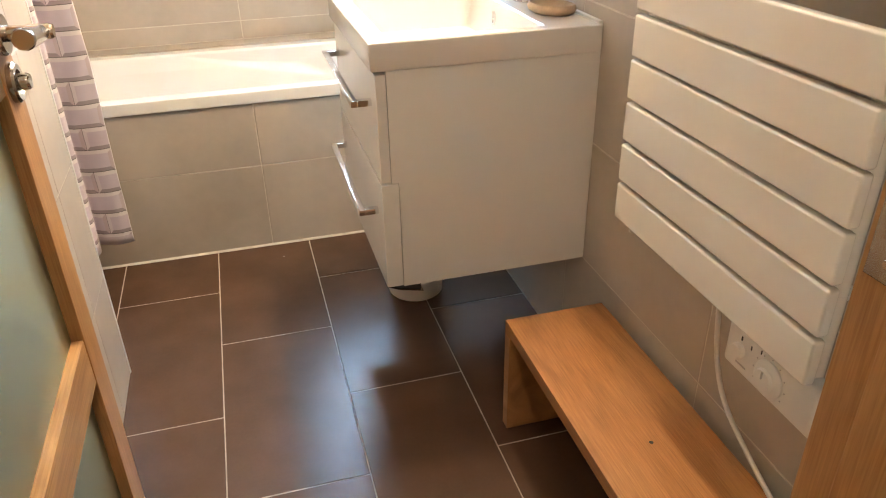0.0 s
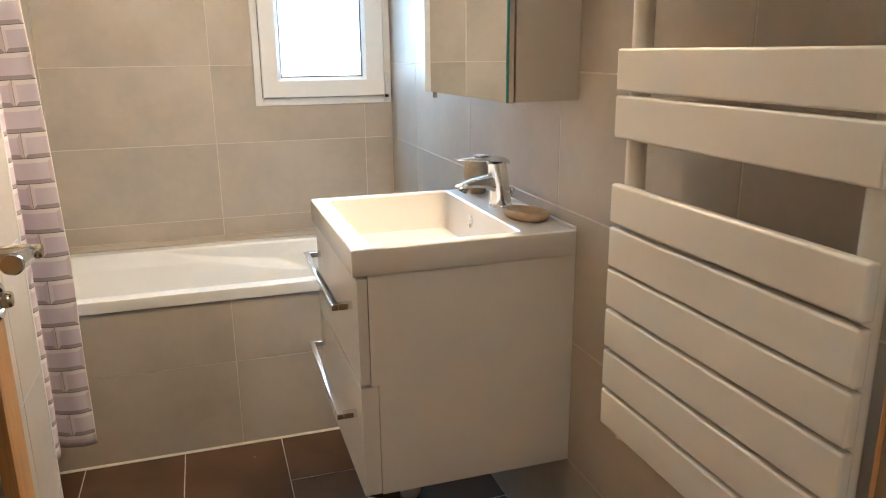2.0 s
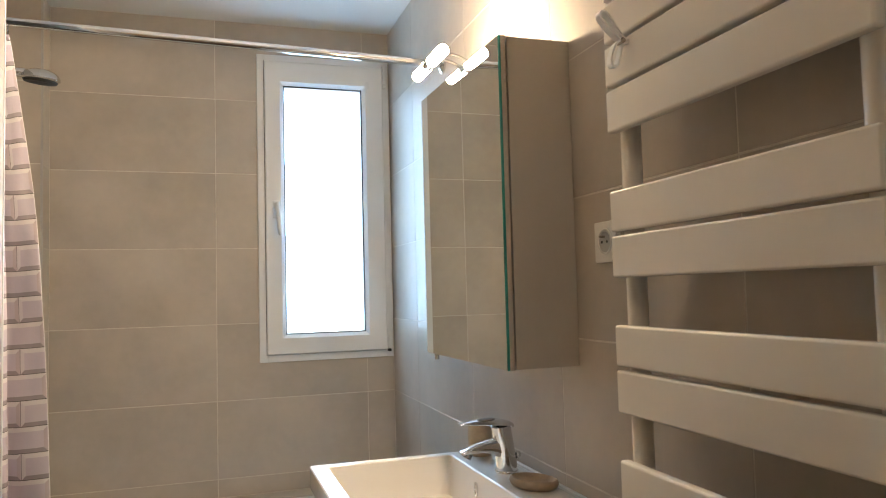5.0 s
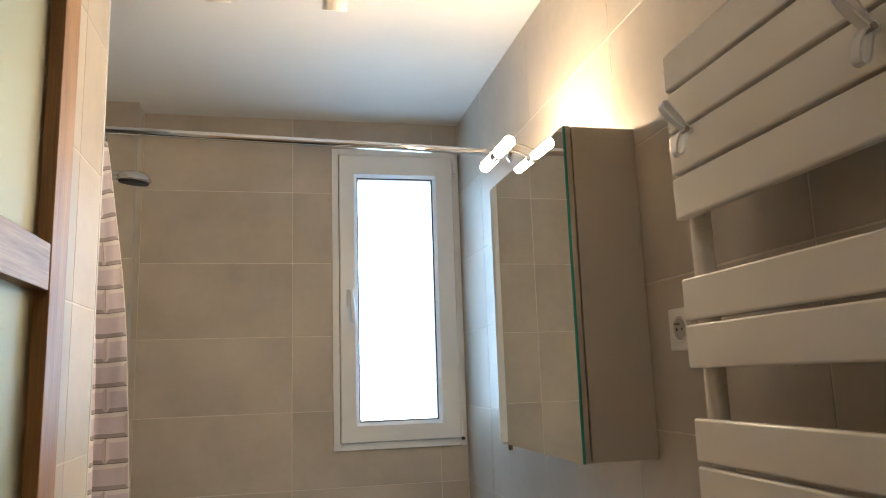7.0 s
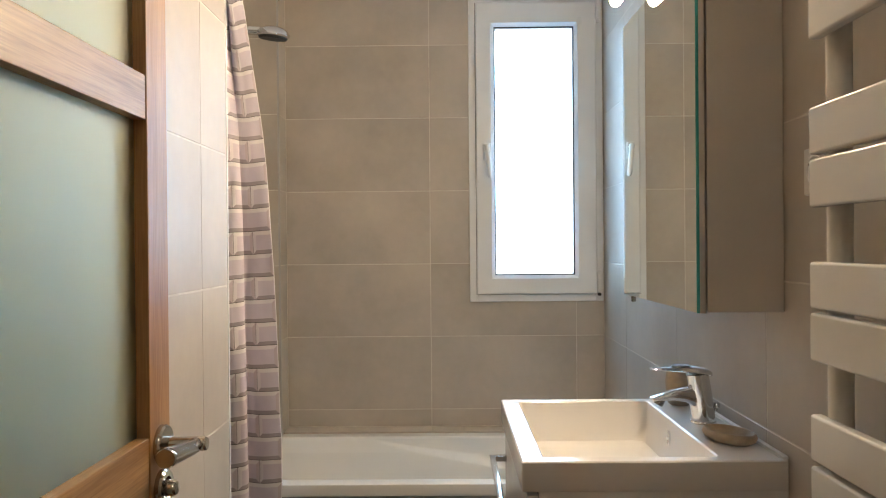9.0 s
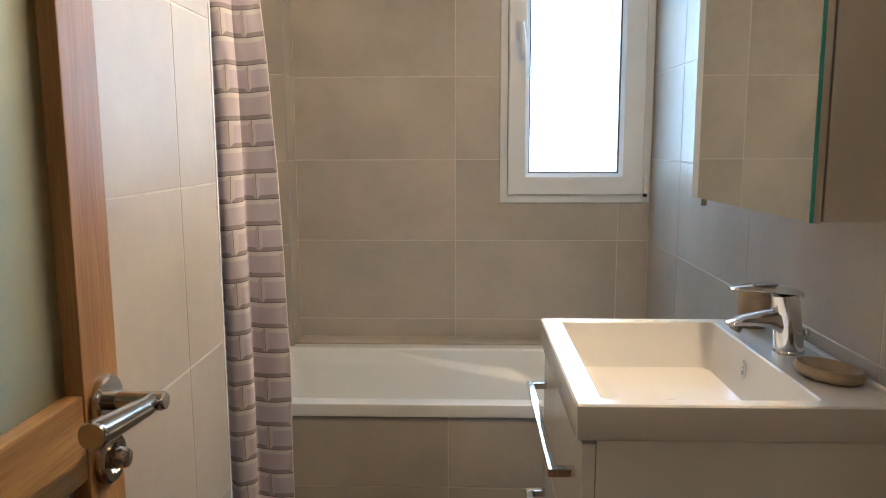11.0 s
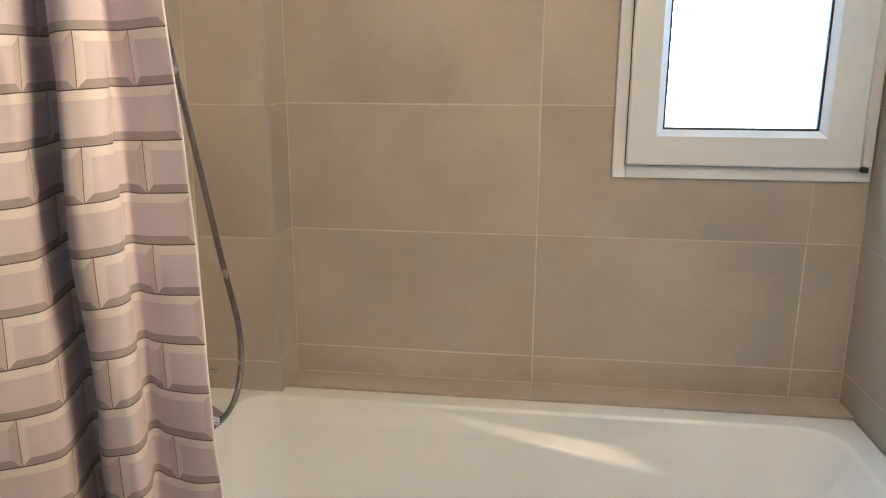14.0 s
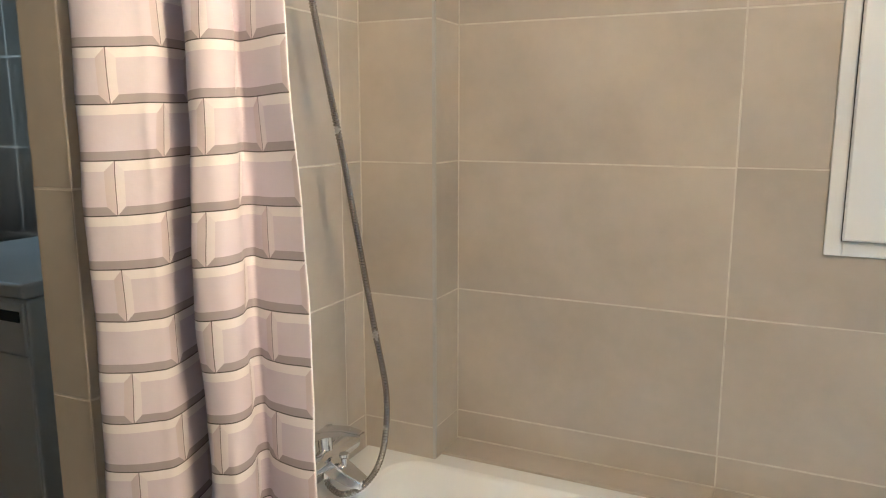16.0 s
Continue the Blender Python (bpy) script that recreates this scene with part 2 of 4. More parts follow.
def tube(bm, pts, radius, seg=16, caps=True):
    """A round bar along a list of points; radius may be one number or one for each point."""
    pts = [Vector(p) for p in pts]
    rad = radius if isinstance(radius, (list, tuple)) else [radius] * len(pts)
    rings, up = [], None
    for i, p in enumerate(pts):
        d = (pts[min(i + 1, len(pts) - 1)] - pts[max(i - 1, 0)]).normalized()
        if up is None:
            up = d.orthogonal().normalized()
        else:
            up = (up - d * up.dot(d)).normalized()
        side = d.cross(up)
        rings.append([bm.verts.new(p + rad[i] * (math.cos(a) * up + math.sin(a) * side)) for a in (2 * math.pi * k / seg for k in range(seg))])
    for a, b in zip(rings, rings[1:]):
        for k in range(seg):
            bm.faces.new((a[k], a[(k + 1) % seg], b[(k + 1) % seg], b[k]))
    if caps:
        bm.faces.new(rings[0])
        bm.faces.new(rings[-1])
    return bm


def one_tube(pts, radius, seg=16):
    return tube(bmesh.new(), pts, radius, seg)


def lathe(bm, centre, profile, seg=32, axis='z'):
    """Turned shape: profile is a run of (radius, height) about an upright, or lying, axis."""
    c = Vector(centre)
    rings = []
    for r, h in profile:
        ring = []
        for k in range(seg):
            a = 2 * math.pi * k / seg
            p = (r * math.cos(a), r * math.sin(a), h)
            p = {'z': p, 'x': (p[2], p[0], p[1]), 'y': (p[0], p[2], p[1])}[axis]
            ring.append(bm.verts.new(c + Vector(p)))
        rings.append(ring)
    for a, b in zip(rings, rings[1:]):
        for k in range(seg):
            bm.faces.new((a[k], a[(k + 1) % seg], b[(k + 1) % seg], b[k]))
    bm.faces.new(rings[0])
    bm.faces.new(rings[-1])
    return bm


def spline(pts, n=10):
    """Smooth run of points through the given ones."""
    p = [Vector(q) for q in pts]
    p = [2 * p[0] - p[1]] + p + [2 * p[-1] - p[-2]]
    out = []
    for i in range(1, len(p) - 2):
        a, b, c, d = p[i - 1:i + 3]
        for k in range(n):
            t = k / n
            out.append(0.5 * (2 * b + (c - a) * t + (2 * a - 5 * b + 4 * c - d) * t * t + (3 * b - a - 3 * c + d) * t ** 3))
    return out + [p[-2]]


TILE_MESH = {}


def place(axis, plane, u, v):
    return {'x': (plane, u, v), 'y': (u, plane, v), 'z': (u, v, plane)}[axis]


def tile_mesh(axis, sign, w, h, mat, thick=0.006, chamfer=0.0012):
    key = (axis, sign, round(w, 4), round(h, 4), mat.name)
    if key not in TILE_MESH:
        bm = bmesh.new()
        rings = []
        for inset, depth in ((0, -thick), (0, -chamfer), (chamfer, 0.0)):
            a, b = w / 2 - inset, h / 2 - inset
            rings.append([bm.verts.new(place(axis, sign * depth, u, v)) for u, v in ((-a, -b), (a, -b), (a, b), (-a, b))])
        for p, q in zip(rings, rings[1:]):
            for k in range(4):
                bm.faces.new((p[k], p[(k + 1) % 4], q[(k + 1) % 4], q[k]))
        bm.faces.new(rings[-1])
        bmesh.ops.recalc_face_normals(bm, faces=bm.faces)
        top = max(bm.faces, key=lambda f: f.calc_center_median().dot(Vector(place(axis, sign, 0, 0))))
        if top.normal.dot(Vector(place(axis, sign, 0, 0))) < 0:
            bmesh.ops.reverse_faces(bm, faces=bm.faces)
        me = bpy.data.meshes.new("tile")
        bm.to_mesh(me)
        bm.free()
        me.materials.append(mat)
        TILE_MESH[key] = me
    return TILE_MESH[key]


def lay_tile(parent, axis, plane, sign, u0, u1, v0, v1, mat, joint=0.0025):
    if u1 - u0 < 0.008 or v1 - v0 < 0.008:
        return
    ob = new("tile", tile_mesh(axis, sign, u1 - u0 - joint, v1 - v0 - joint, mat))
    ob.parent = parent
    ob.location = Vector(place(axis, plane, (u0 + u1) / 2, (v0 + v1) / 2)) - BASE.get(parent.name, Vector())


def cut_tile(parent, axis, plane, sign, cells, mat, joint=0.0025):
    """A tile cut round a corner of an opening: one flat piece made of joined cells."""
    bm = bmesh.new()
    us = sorted({c for q in cells for c in q[:2]})
    vs = sorted({c for q in cells for c in q[2:]})
    lo, hi = (us[0], vs[0]), (us[-1], vs[-1])
    fit_u = {u: u + (joint / 2 if u == lo[0] else -joint / 2 if u == hi[0] else 0) for u in us}
    fit_v = {v: v + (joint / 2 if v == lo[1] else -joint / 2 if v == hi[1] else 0) for v in vs}
    pts = {}
    for u0, u1, v0, v1 in cells:
        ring = []
        for u, v in ((u0, v0), (u1, v0), (u1, v1), (u0, v1)):
            if (u, v) not in pts:
                pts[u, v] = bm.verts.new(place(axis, plane - sign * 0.006, fit_u[u], fit_v[v]))
            ring.append(pts[u, v])
        bm.faces.new(ring)
    out = bmesh.ops.extrude_face_region(bm, geom=bm.faces[:])
    bmesh.ops.translate(bm, verts=[g for g in out["geom"] if isinstance(g, bmesh.types.BMVert)], vec=Vector(place(axis, sign * 0.006, 0, 0)))
    return part("tile", bm, mat, parent, angle=30)


def tile_field(parent, axis, plane, sign, us, vs, mat, hole=None):
    for u0, u1 in zip(us, us[1:]):
        for v0, v1 in zip(vs, vs[1:]):
            if hole is None or u1 <= hole[0] or u0 >= hole[1] or v1 <= hole[2] or v0 >= hole[3]:
                lay_tile(parent, axis, plane, sign, u0, u1, v0, v1, mat)
                continue
            uu = sorted({u0, u1, *(h for h in hole[:2] if u0 < h < u1)})
            vv = sorted({v0, v1, *(h for h in hole[2:] if v0 < h < v1)})
            cells = [(a, b, c, d) for a, b in zip(uu, uu[1:]) for c, d in zip(vv, vv[1:])
                     if not (hole[0] <= (a + b) / 2 <= hole[1] and hole[2] <= (c + d) / 2 <= hole[3])]
            if len(cells) == 1:
                lay_tile(parent, axis, plane, sign, *cells[0], mat)
            elif cells:
                cut_tile(parent, axis, plane, sign, cells, mat)


def setting(name, bm, mat, label):
    ob = part(name, bm, mat)
    return tagged(ob, label, name.split("_")[0], kind="structure")


# ---- large structure ----
XR, XP, XL, YB, YS, H = 0.745, -0.412, -0.758, 3.27, 0.593, 2.47
G = 0.0008  # grout lies this far behind the tile faces
ROWS_Z = [0.029, 0.331, 0.633, 0.936, 1.238, 1.540, 1.843, 2.145, H]
WIN = (0.1895, 0.742, 1.0785, 2.342)

bm = bmesh.new()
box(bm, -0.55, 0.9, YS - 0.03, 3.5, -0.1, -G)
box(bm, -2.6, -0.55, 1.3, 3.5, -0.1, -G)
floor = setting("floor", bm, FLOOR_GROUT, "dark brown tiled bathroom floor with beige joints")
hall_floor = setting("floor_hall", one_box(-1.2, 1.2, -1.6, YS - 0.03, -0.1, 0.0), PARQUET, "oak board floor of the hall")

bm = bmesh.new()
box(bm, -0.6, WIN[0], YB + G, YB + 0.25, 0, H)
box(bm, WIN[0], 0.9, YB + G, YB + 0.25, 0, WIN[2])
box(bm, WIN[0], 0.9, YB + G, YB + 0.25, WIN[3], H)
box(bm, WIN[1], 0.9, YB + G, YB + 0.25, WIN[2], WIN[3])
wall_north = setting("wall_north", bm, GROUT, "greige tiled wall behind the bath with a window opening")
wall_east = setting("wall_east", one_box(XR + G, XR + 0.15, YS, YB + G, 0, H), GROUT, "greige tiled wall beside the vanity and radiator")
wall_partition = setting("wall_partition", one_box(XP - 0.10, XP - G, YS, 1.931 - G, 0, H), GROUT, "greige tiled partition wall beside the door")
wall_bath_end = setting("wall_bath_end", one_box(XL - 0.078, XL - G, 2.40 + G, YB + 0.25, 0, H), GROUT, "greige tiled wall at the tap end of the bath")
pipe_box = setting("wall_pipe_box", one_box(XL - G, -0.572 - G, 3.145 + G, YB + G, 0, H), GROUT, "tiled pipe boxing in the corner of the bath")

bm = bmesh.new()
box(bm, 0.4925, 1.2, 0.44, YS, 0, H)
box(bm, -1.2, -0.31, 0.44, YS, 0, H)
box(bm, -0.31, 0.4925, 0.44, YS, 2.09, H)
wall_south = setting("wall_south", bm, PLASTER, "cream painted wall with the bathroom doorway")

bm = bmesh.new()
box(bm, -0.55, 0.9, 0.44, 3.5, H, H + 0.1)
box(bm, -2.6, -0.55, 1.3, 3.5, H, H + 0.1)
setting("ceiling", bm, PAINT, "white painted bathroom ceiling")
setting("ceiling_hall", one_box(-1.2, 1.2, -1.6, 0.44, H, H + 0.1), PAINT, "white painted hall ceiling")
bm = bmesh.new()
box(bm, -1.3, -1.2, -1.6, YS, 0, H)
box(bm, 1.2, 1.3, -1.6, YS, 0, H)
box(bm, -1.3, 1.3, -1.7, -1.6, 0, H)
setting("wall_hall", bm, PLASTER, "plain cream hall walls")
bm = bmesh.new()
box(bm, -2.6, XL - 0.078, 3.4, 3.5, 0, H)
box(bm, -2.6, XP - 0.10, 1.3, 1.4, 0, H)
box(bm, -2.6, -2.5, 1.4, 2.80, 0, H)
box(bm, -2.6, -2.5, 3.30, 3.4, 0, H)
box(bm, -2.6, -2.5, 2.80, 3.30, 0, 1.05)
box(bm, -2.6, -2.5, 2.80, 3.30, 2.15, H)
wall_alcove = setting("wall_alcove", bm, TILE, "greige tiled walls of the laundry alcove")

# added grey strip draws the dark mitred tile edge of the pipe boxing
setting("trim_pipe_box", one_box(-0.5780, -0.5705, 3.1435, 3.1510, 0.558, H, 0.001), GREY_PLASTIC, "grey strip standing for the mitred tile edge of the pipe boxing corner")
# tile edge profile on the partition corner, ledge behind the bath and its apron
setting("trim_partition", one_box(XP - 0.010, XP + 0.0015, 1.925, 1.9325, 0, H, 0.001), PVC, "pale metal edge strip on the partition corner")
ledge = setting("ledge", one_box(-0.572, XR, 3.180, YB + G, 0.30, 0.5597), TILE, "narrow tiled ledge behind the bath")
apron = setting("apron", one_box(XL, XR, 2.55, 2.598, 0, 0.516), GROUT, "greige tiled front panel of the bath")

# ---- bath ----


def rounded(x0, x1, y0, y1, z, r, n=8, m=0):
    """A ring with round corners; m adds points along the straight sides."""
    pts = []
    corners = ((x1 - r, y1 - r, 0), (x0 + r, y1 - r, 90), (x0 + r, y0 + r, 180), (x1 - r, y0 + r, 270))
    for q, (cx, cy, a0) in enumerate(corners):
        for k in range(n + 1):
            a = radians(a0 + 90 * k / n)
            pts.append((cx + r * math.cos(a), cy + r * math.sin(a), z))
        nx, ny, na = corners[(q + 1) % 4]
        e = (nx + r * math.cos(radians(na)), ny + r * math.sin(radians(na)))
        s = pts[-1]
        for k in range(1, m + 1):
            f = k / (m + 1)
            pts.append((s[0] + (e[0] - s[0]) * f, s[1] + (e[1] - s[1]) * f, z))
    return pts


def loft(bm, rings, close_last=True, close_first=False):
    made = [[bm.verts.new(p) for p in ring] for ring in rings]
    n = len(made[0])
    for a, b in zip(made, made[1:]):
        for k in range(n):
            bm.faces.new((a[k], a[(k + 1) % n], b[(k + 1) % n], b[k]))
    if close_last:
        bm.faces.new(made[-1])
    if close_first:
        bm.faces.new(made[0])
    return bm


bm = bmesh.new()
loft(bm, [[(x, 2.549, 0.0), (x, 2.5425, 0.0), (x, 2.5445, 0.004), (x, 2.549, 0.006)] for x in (XL + 0.001, -0.2, 0.3, XR - 0.001)], True, True)
setting("trim_apron", bm, GROUT, "pale grout line where apron meets floor")


def bathtub():
    t = thing("bathtub", (0, 2.85, 0), "white acrylic bathtub with a sloping backrest behind tiled panel", "bathtub")
    m = 72
    rings = [rounded(XL + 0.002, XR - 0.002, 2.543, 3.179, 0.518, 0.008, 8, m),
             rounded(XL + 0.002, XR - 0.002, 2.541, 3.179, 0.521, 0.008, 8, m),
             rounded(XL + 0.002, XR - 0.002, 2.541, 3.179, 0.553, 0.008, 8, m),
             rounded(XL + 0.004, XR - 0.004, 2.5417, 3.178, 0.5557, 0.010, 8, m),
             rounded(XL + 0.008, XR - 0.006, 2.544, 3.176, 0.5565, 0.012, 8, m),
             rounded(-0.660, 0.690, 2.588, 3.129, 0.557, 0.085, 8, m),
             rounded(-0.656, 0.686, 2.591, 3.126, 0.5555, 0.085, 8, m),
             rounded(-0.652, 0.680, 2.594, 3.122, 0.550, 0.085, 8, m)]
    levels = [(0.550, -0.652, 0.680, 2.594, 3.122, 0.085), (0.50, -0.645, 0.650, 2.600, 3.104, 0.10), (0.40, -0.628, 0.565, 2.618, 3.080, 0.12),
              (0.30, -0.606, 0.470, 2.640, 3.055, 0.13), (0.21, -0.575, 0.370, 2.665, 3.025, 0.13), (0.168, -0.530, 0.295, 2.690, 2.990, 0.12), (0.155, -0.44, 0.20, 2.74, 2.94, 0.09)]
    for k, (p, q) in enumerate(zip(levels, levels[1:])):
        steps = 28 if k < 2 else 4
        for s in range(1, steps + 1):
            v = [x + (y - x) * s / steps for x, y in zip(p, q)]
            ring = rounded(v[1], v[2], v[3], v[4], v[0], v[5], 8, m)
            out = []
            for x, y, z in ring:
                # armrest: a lens-shaped scoop in the far side with a crisp lower edge
                f = (x + 0.21) / 0.54
                if 0 < f < 1 and y > v[4] - 0.03:
                    edge = 0.553 - 0.118 * f ** 0.75
                    g = min(1, max(0, (z - edge) / (0.006 + 0.044 * math.sin(math.pi * f))))
                    y = max(y, min(y + 0.030 * math.sin(math.pi * f) ** 0.8 * (1 - (1 - g) ** 1.5), 3.122))
                out.append((x, y, z))
            rings.append(out)
    tub = part("tub", loft(bmesh.new(), rings), ACRYLIC, t, angle=60)
    flat = tub.modifiers.new("flat_faces", 'WEIGHTED_NORMAL')
    flat.keep_sharp = True
    part("drain", lathe(bmesh.new(), (-0.36, 2.84, 0.1545), [(0.028, 0), (0.028, 0.004), (0.022, 0.006), (0.004, 0.006)], 24), CHROME, t, "chrome waste")
    return t


bathtub()

# ---- window ----


def frame_box(bm, x0, x1, z0, z1, w, y0, y1, bevel=0.0):
    box(bm, x0, x0 + w, y0, y1, z0, z1, bevel)
    box(bm, x1 - w, x1, y0, y1, z0, z1, bevel)
    box(bm, x0 + w, x1 - w, y0, y1, z0, z0 + w, bevel)
    box(bm, x0 + w, x1 - w, y0, y1, z1 - w, z1, bevel)
    return bm


def sash_frame(bm):
    """Sash with a wider hinge side and head, its glazing bead chamfered."""
    x0, x1, z0, z1 = 0.2179, 0.7136, 1.1088, 2.3127
    ix0, ix1, iz0, iz1 = 0.2945, 0.6240, 1.1876, 2.2136
    outer = [(x0, z0), (x1, z0), (x1, z1), (x0, z1)]
    inner = [(ix0, iz0), (ix1, iz0), (ix1, iz1), (ix0, iz1)]

    def shift(ring, d):
        cx, cz = (x0 + x1) / 2, (z0 + z1) / 2
        return [(x + (d if x < cx else -d), z + (d if z < cz else -d)) for x, z in ring]

    rings = [[(x, 3.333, z) for x, z in outer], [(x, 3.2495, z) for x, z in outer], [(x, 3.246, z) for x, z in shift(outer, 0.004)],
             [(x, 3.246, z) for x, z in shift(inner, -0.014)], [(x, 3.2485, z) for x, z in shift(inner, -0.012)], [(x, 3.2585, z) for x, z in inner], [(x, 3.333, z) for x, z in inner]]
    loft(bm, rings, False)
    return bm


def window():
    w = thing("window_1", (0.4658, 3.303, WIN[2]), "white PVC tilt-and-turn window, closed, bright daylight outside", "window", kind="structure")
    part("outer_frame", frame_box(bmesh.new(), WIN[0], WIN[1], WIN[2], WIN[3], 0.030, 3.262, 3.373, 0.002), PVC, w)
    sash = part("sash", sash_frame(bmesh.new()), PVC, w)
    # black strip puts in the thin shadow line between sash and outer frame
    part("sash_shadow_line", frame_box(bmesh.new(), 0.2166, 0.7149, 1.1075, 2.3141, 0.010, 3.2555, 3.2615), BLACK, sash, "thin black strip imitating the shadow line round the sash")
    part("gasket", frame_box(bmesh.new(), 0.2942, 0.6243, 1.1873, 2.2139, 0.0050, 3.26, 3.269), BLACK, sash, "thin black glazing seal")
    pane = part("pane", one_box(0.2970, 0.6215, 3.269, 3.273, 1.1892, 2.2131), PANE, w, "clear glass")
    pane.visible_shadow = False
    h = part("handle", one_box(0.2462, 0.2741, 3.234, 3.246, 1.6610, 1.7321, 0.004), PVC, w, "white window handle")
    bm = one_tube([(0.2602, 3.236, 1.7118), (0.2602, 3.206, 1.7118)], 0.009, 12)
    tube(bm, spline([(0.2602, 3.208, 1.7189), (0.2652, 3.204, 1.6762), (0.2711, 3.206, 1.6050), (0.2741, 3.209, 1.5898)], 6), [0.0105] * 13 + [0.009] * 5 + [0.006], 12)
    part("lever", bm, PVC, h)
    for z in (1.1149, 2.2405):
        part("hinge", one_box(0.7146, 0.7301, 3.241, 3.2615, z, z + 0.085, 0.003), PVC, w)
        part("hinge_pin", one_box(0.7161, 0.7286, 3.242, 3.2615, z - 0.014, z - 0.003, 0.002), BLACK if z < 2 else PVC, w)
    return w


window()
glow = part("backdrop", one_box(-6, 7, 9.0, 9.02, -4, 9), SKY_GLOW)
tagged(glow, "bright white overcast daylight outside", "backdrop", kind="structure")

# ---- vanity and basin ----


def vanity():
    v = thing("vanity_cabinet", (0.5, 1.888, 0.334), "white lacquered wall-hung vanity with two drawers", "cabinet")
    x0, x1, y0, y1, z0, z1 = 0.2885, XR - 0.001, 1.612, 2.163, 0.334, 0.8432
    outline = [(x0, z0), (x1, z0), (x1, z1), (0.2722, z1), (0.2722, 0.597), (x0, 0.597)]
    part("side_panel", loft(bmesh.new(), [[(x, y, z) for x, z in outline] for y in (y0, y0 + 0.016)], True, True), LACQUER, v, angle=30)
    part("side_panel", one_box(x0, x1, y1 - 0.016, y1, z0, z1, 0.0012), LACQUER, v)
    part("bottom_panel", one_box(x0, x1, y0 + 0.0162, y1 - 0.0162, z0, z0 + 0.016), LACQUER, v)
    part("inner_front", one_box(x0, x0 + 0.012, y0 + 0.0162, y1 - 0.0162, z0 + 0.0162, 0.80), LACQUER, v)
    part("back_panel", one_box(x1 - 0.012, x1, y0 + 0.0162, y1 - 0.0162, z0 + 0.0162, z1), LACQUER, v)
    hook = loft(bmesh.new(), [[(x, y, z) for y, z in ((1.640, za), (1.676, za), (1.676, z0 - 0.0005), (1.640, z0 - 0.0005))] for x, za in ((0.256, z0 - 0.008), (0.285, z0 - 0.022), (0.335, z0 - 0.034))], True, True)
    b = part("bracket", hook, BLACK, v, "black bracket under the drawers", angle=30)
    part("bracket_plate", loft(bmesh.new(), [[(x, y, z) for y, z in ((1.636, za - 0.003), (1.680, za - 0.003), (1.680, za), (1.636, za))] for x, za in ((0.252, z0 - 0.0085), (0.285, z0 - 0.0225), (0.340, z0 - 0.0345))], True, True), NICKEL, b, "thin steel plate", angle=30)
    for za, zb, xb, hz in ((0.600, 0.836, 0.271, 0.765), (0.336, 0.5945, 0.2875, 0.512)):
        d = part("drawer_front", one_box(0.249, xb, y0, y1, za, zb, 0.002), LACQUER, v)
        bm = bmesh.new()
        box(bm, 0.204, 0.219, 1.662, 2.112, hz - 0.007, hz + 0.007, 0.0012)
        box(bm, 0.2185, 0.2492, 1.662, 1.678, hz - 0.007, hz + 0.007, 0.001)
        box(bm, 0.2185, 0.2492, 2.096, 2.112, hz - 0.007, hz + 0.007, 0.001)
        part("handle", bm, CHROME, d, "square chrome bar handle")
    return v


def basin():
    w = thing("washbasin", (0.49, 1.888, 0.843), "white rectangular washbasin slab with a deep bowl on the vanity", "washbasin")
    X0, X1, Y0, Y1, Z0, Z1 = 0.239, XR - 0.002, 1.606, 2.169, 0.844, 0.902
    rings = [rounded(X0 + 0.06, X1 - 0.003, Y0 + 0.03, Y1 - 0.03, Z0, 0.004, 5),
             rounded(X0 + 0.002, X1, Y0 + 0.002, Y1 - 0.002, Z0, 0.004, 5),
             rounded(X0, X1, Y0, Y1, Z0 + 0.003, 0.004, 5),
             rounded(X0, X1, Y0, Y1, Z1 - 0.003, 0.004, 5),
             rounded(X0 + 0.003, X1 - 0.001, Y0 + 0.003, Y1 - 0.003, Z1, 0.005, 5),
             rounded(0.281, 0.622, 1.632, 2.143, Z1, 0.010, 5),
             rounded(0.284, 0.619, 1.635, 2.140, Z1 - 0.003, 0.010, 5),
             rounded(0.300, 0.612, 1.645, 2.130, 0.840, 0.018, 5),
             rounded(0.318, 0.600, 1.662, 2.112, 0.806, 0.030, 5),
             rounded(0.36, 0.57, 1.72, 2.05, 0.797, 0.03, 5)]
    part("bowl", loft(bmesh.new(), rings), RESIN, w, angle=35)
    for name, prof, mat, label in (("overflow", [(0.005, 0.0), (0.0095, -0.001), (0.0105, -0.005), (0.008, -0.006), (0.006, 0.0)], CHROME, "chrome oval overflow ring"),
                                   ("overflow_hole", [(0.0068, 0.0), (0.0068, -0.0012), (0.001, -0.0012)], BLACK, "dark overflow opening")):
        bm = lathe(bmesh.new(), (0, 0, 0), prof, 28, 'x')
        bmesh.ops.transform(bm, matrix=Matrix.Translation((0.6155, 1.930, 0.860)) @ Matrix.Diagonal((1, 1, 1.75, 1)), verts=bm.verts)
        part(name, bm, mat, w, label)
    part("waste", lathe(bmesh.new(), (0.47, 1.89, 0.797), [(0.03, 0), (0.03, 0.003), (0.024, 0.005), (0.002, 0.006)], 24), CHROME, w, "chrome waste")
    part("upstand", one_box(XR - 0.012, XR - 0.001, Y0 + 0.004, Y1 - 0.004, Z1 - 0.002, Z1 + 0.006, 0.002), PLASTIC, w, "white silicone seal")
    return w


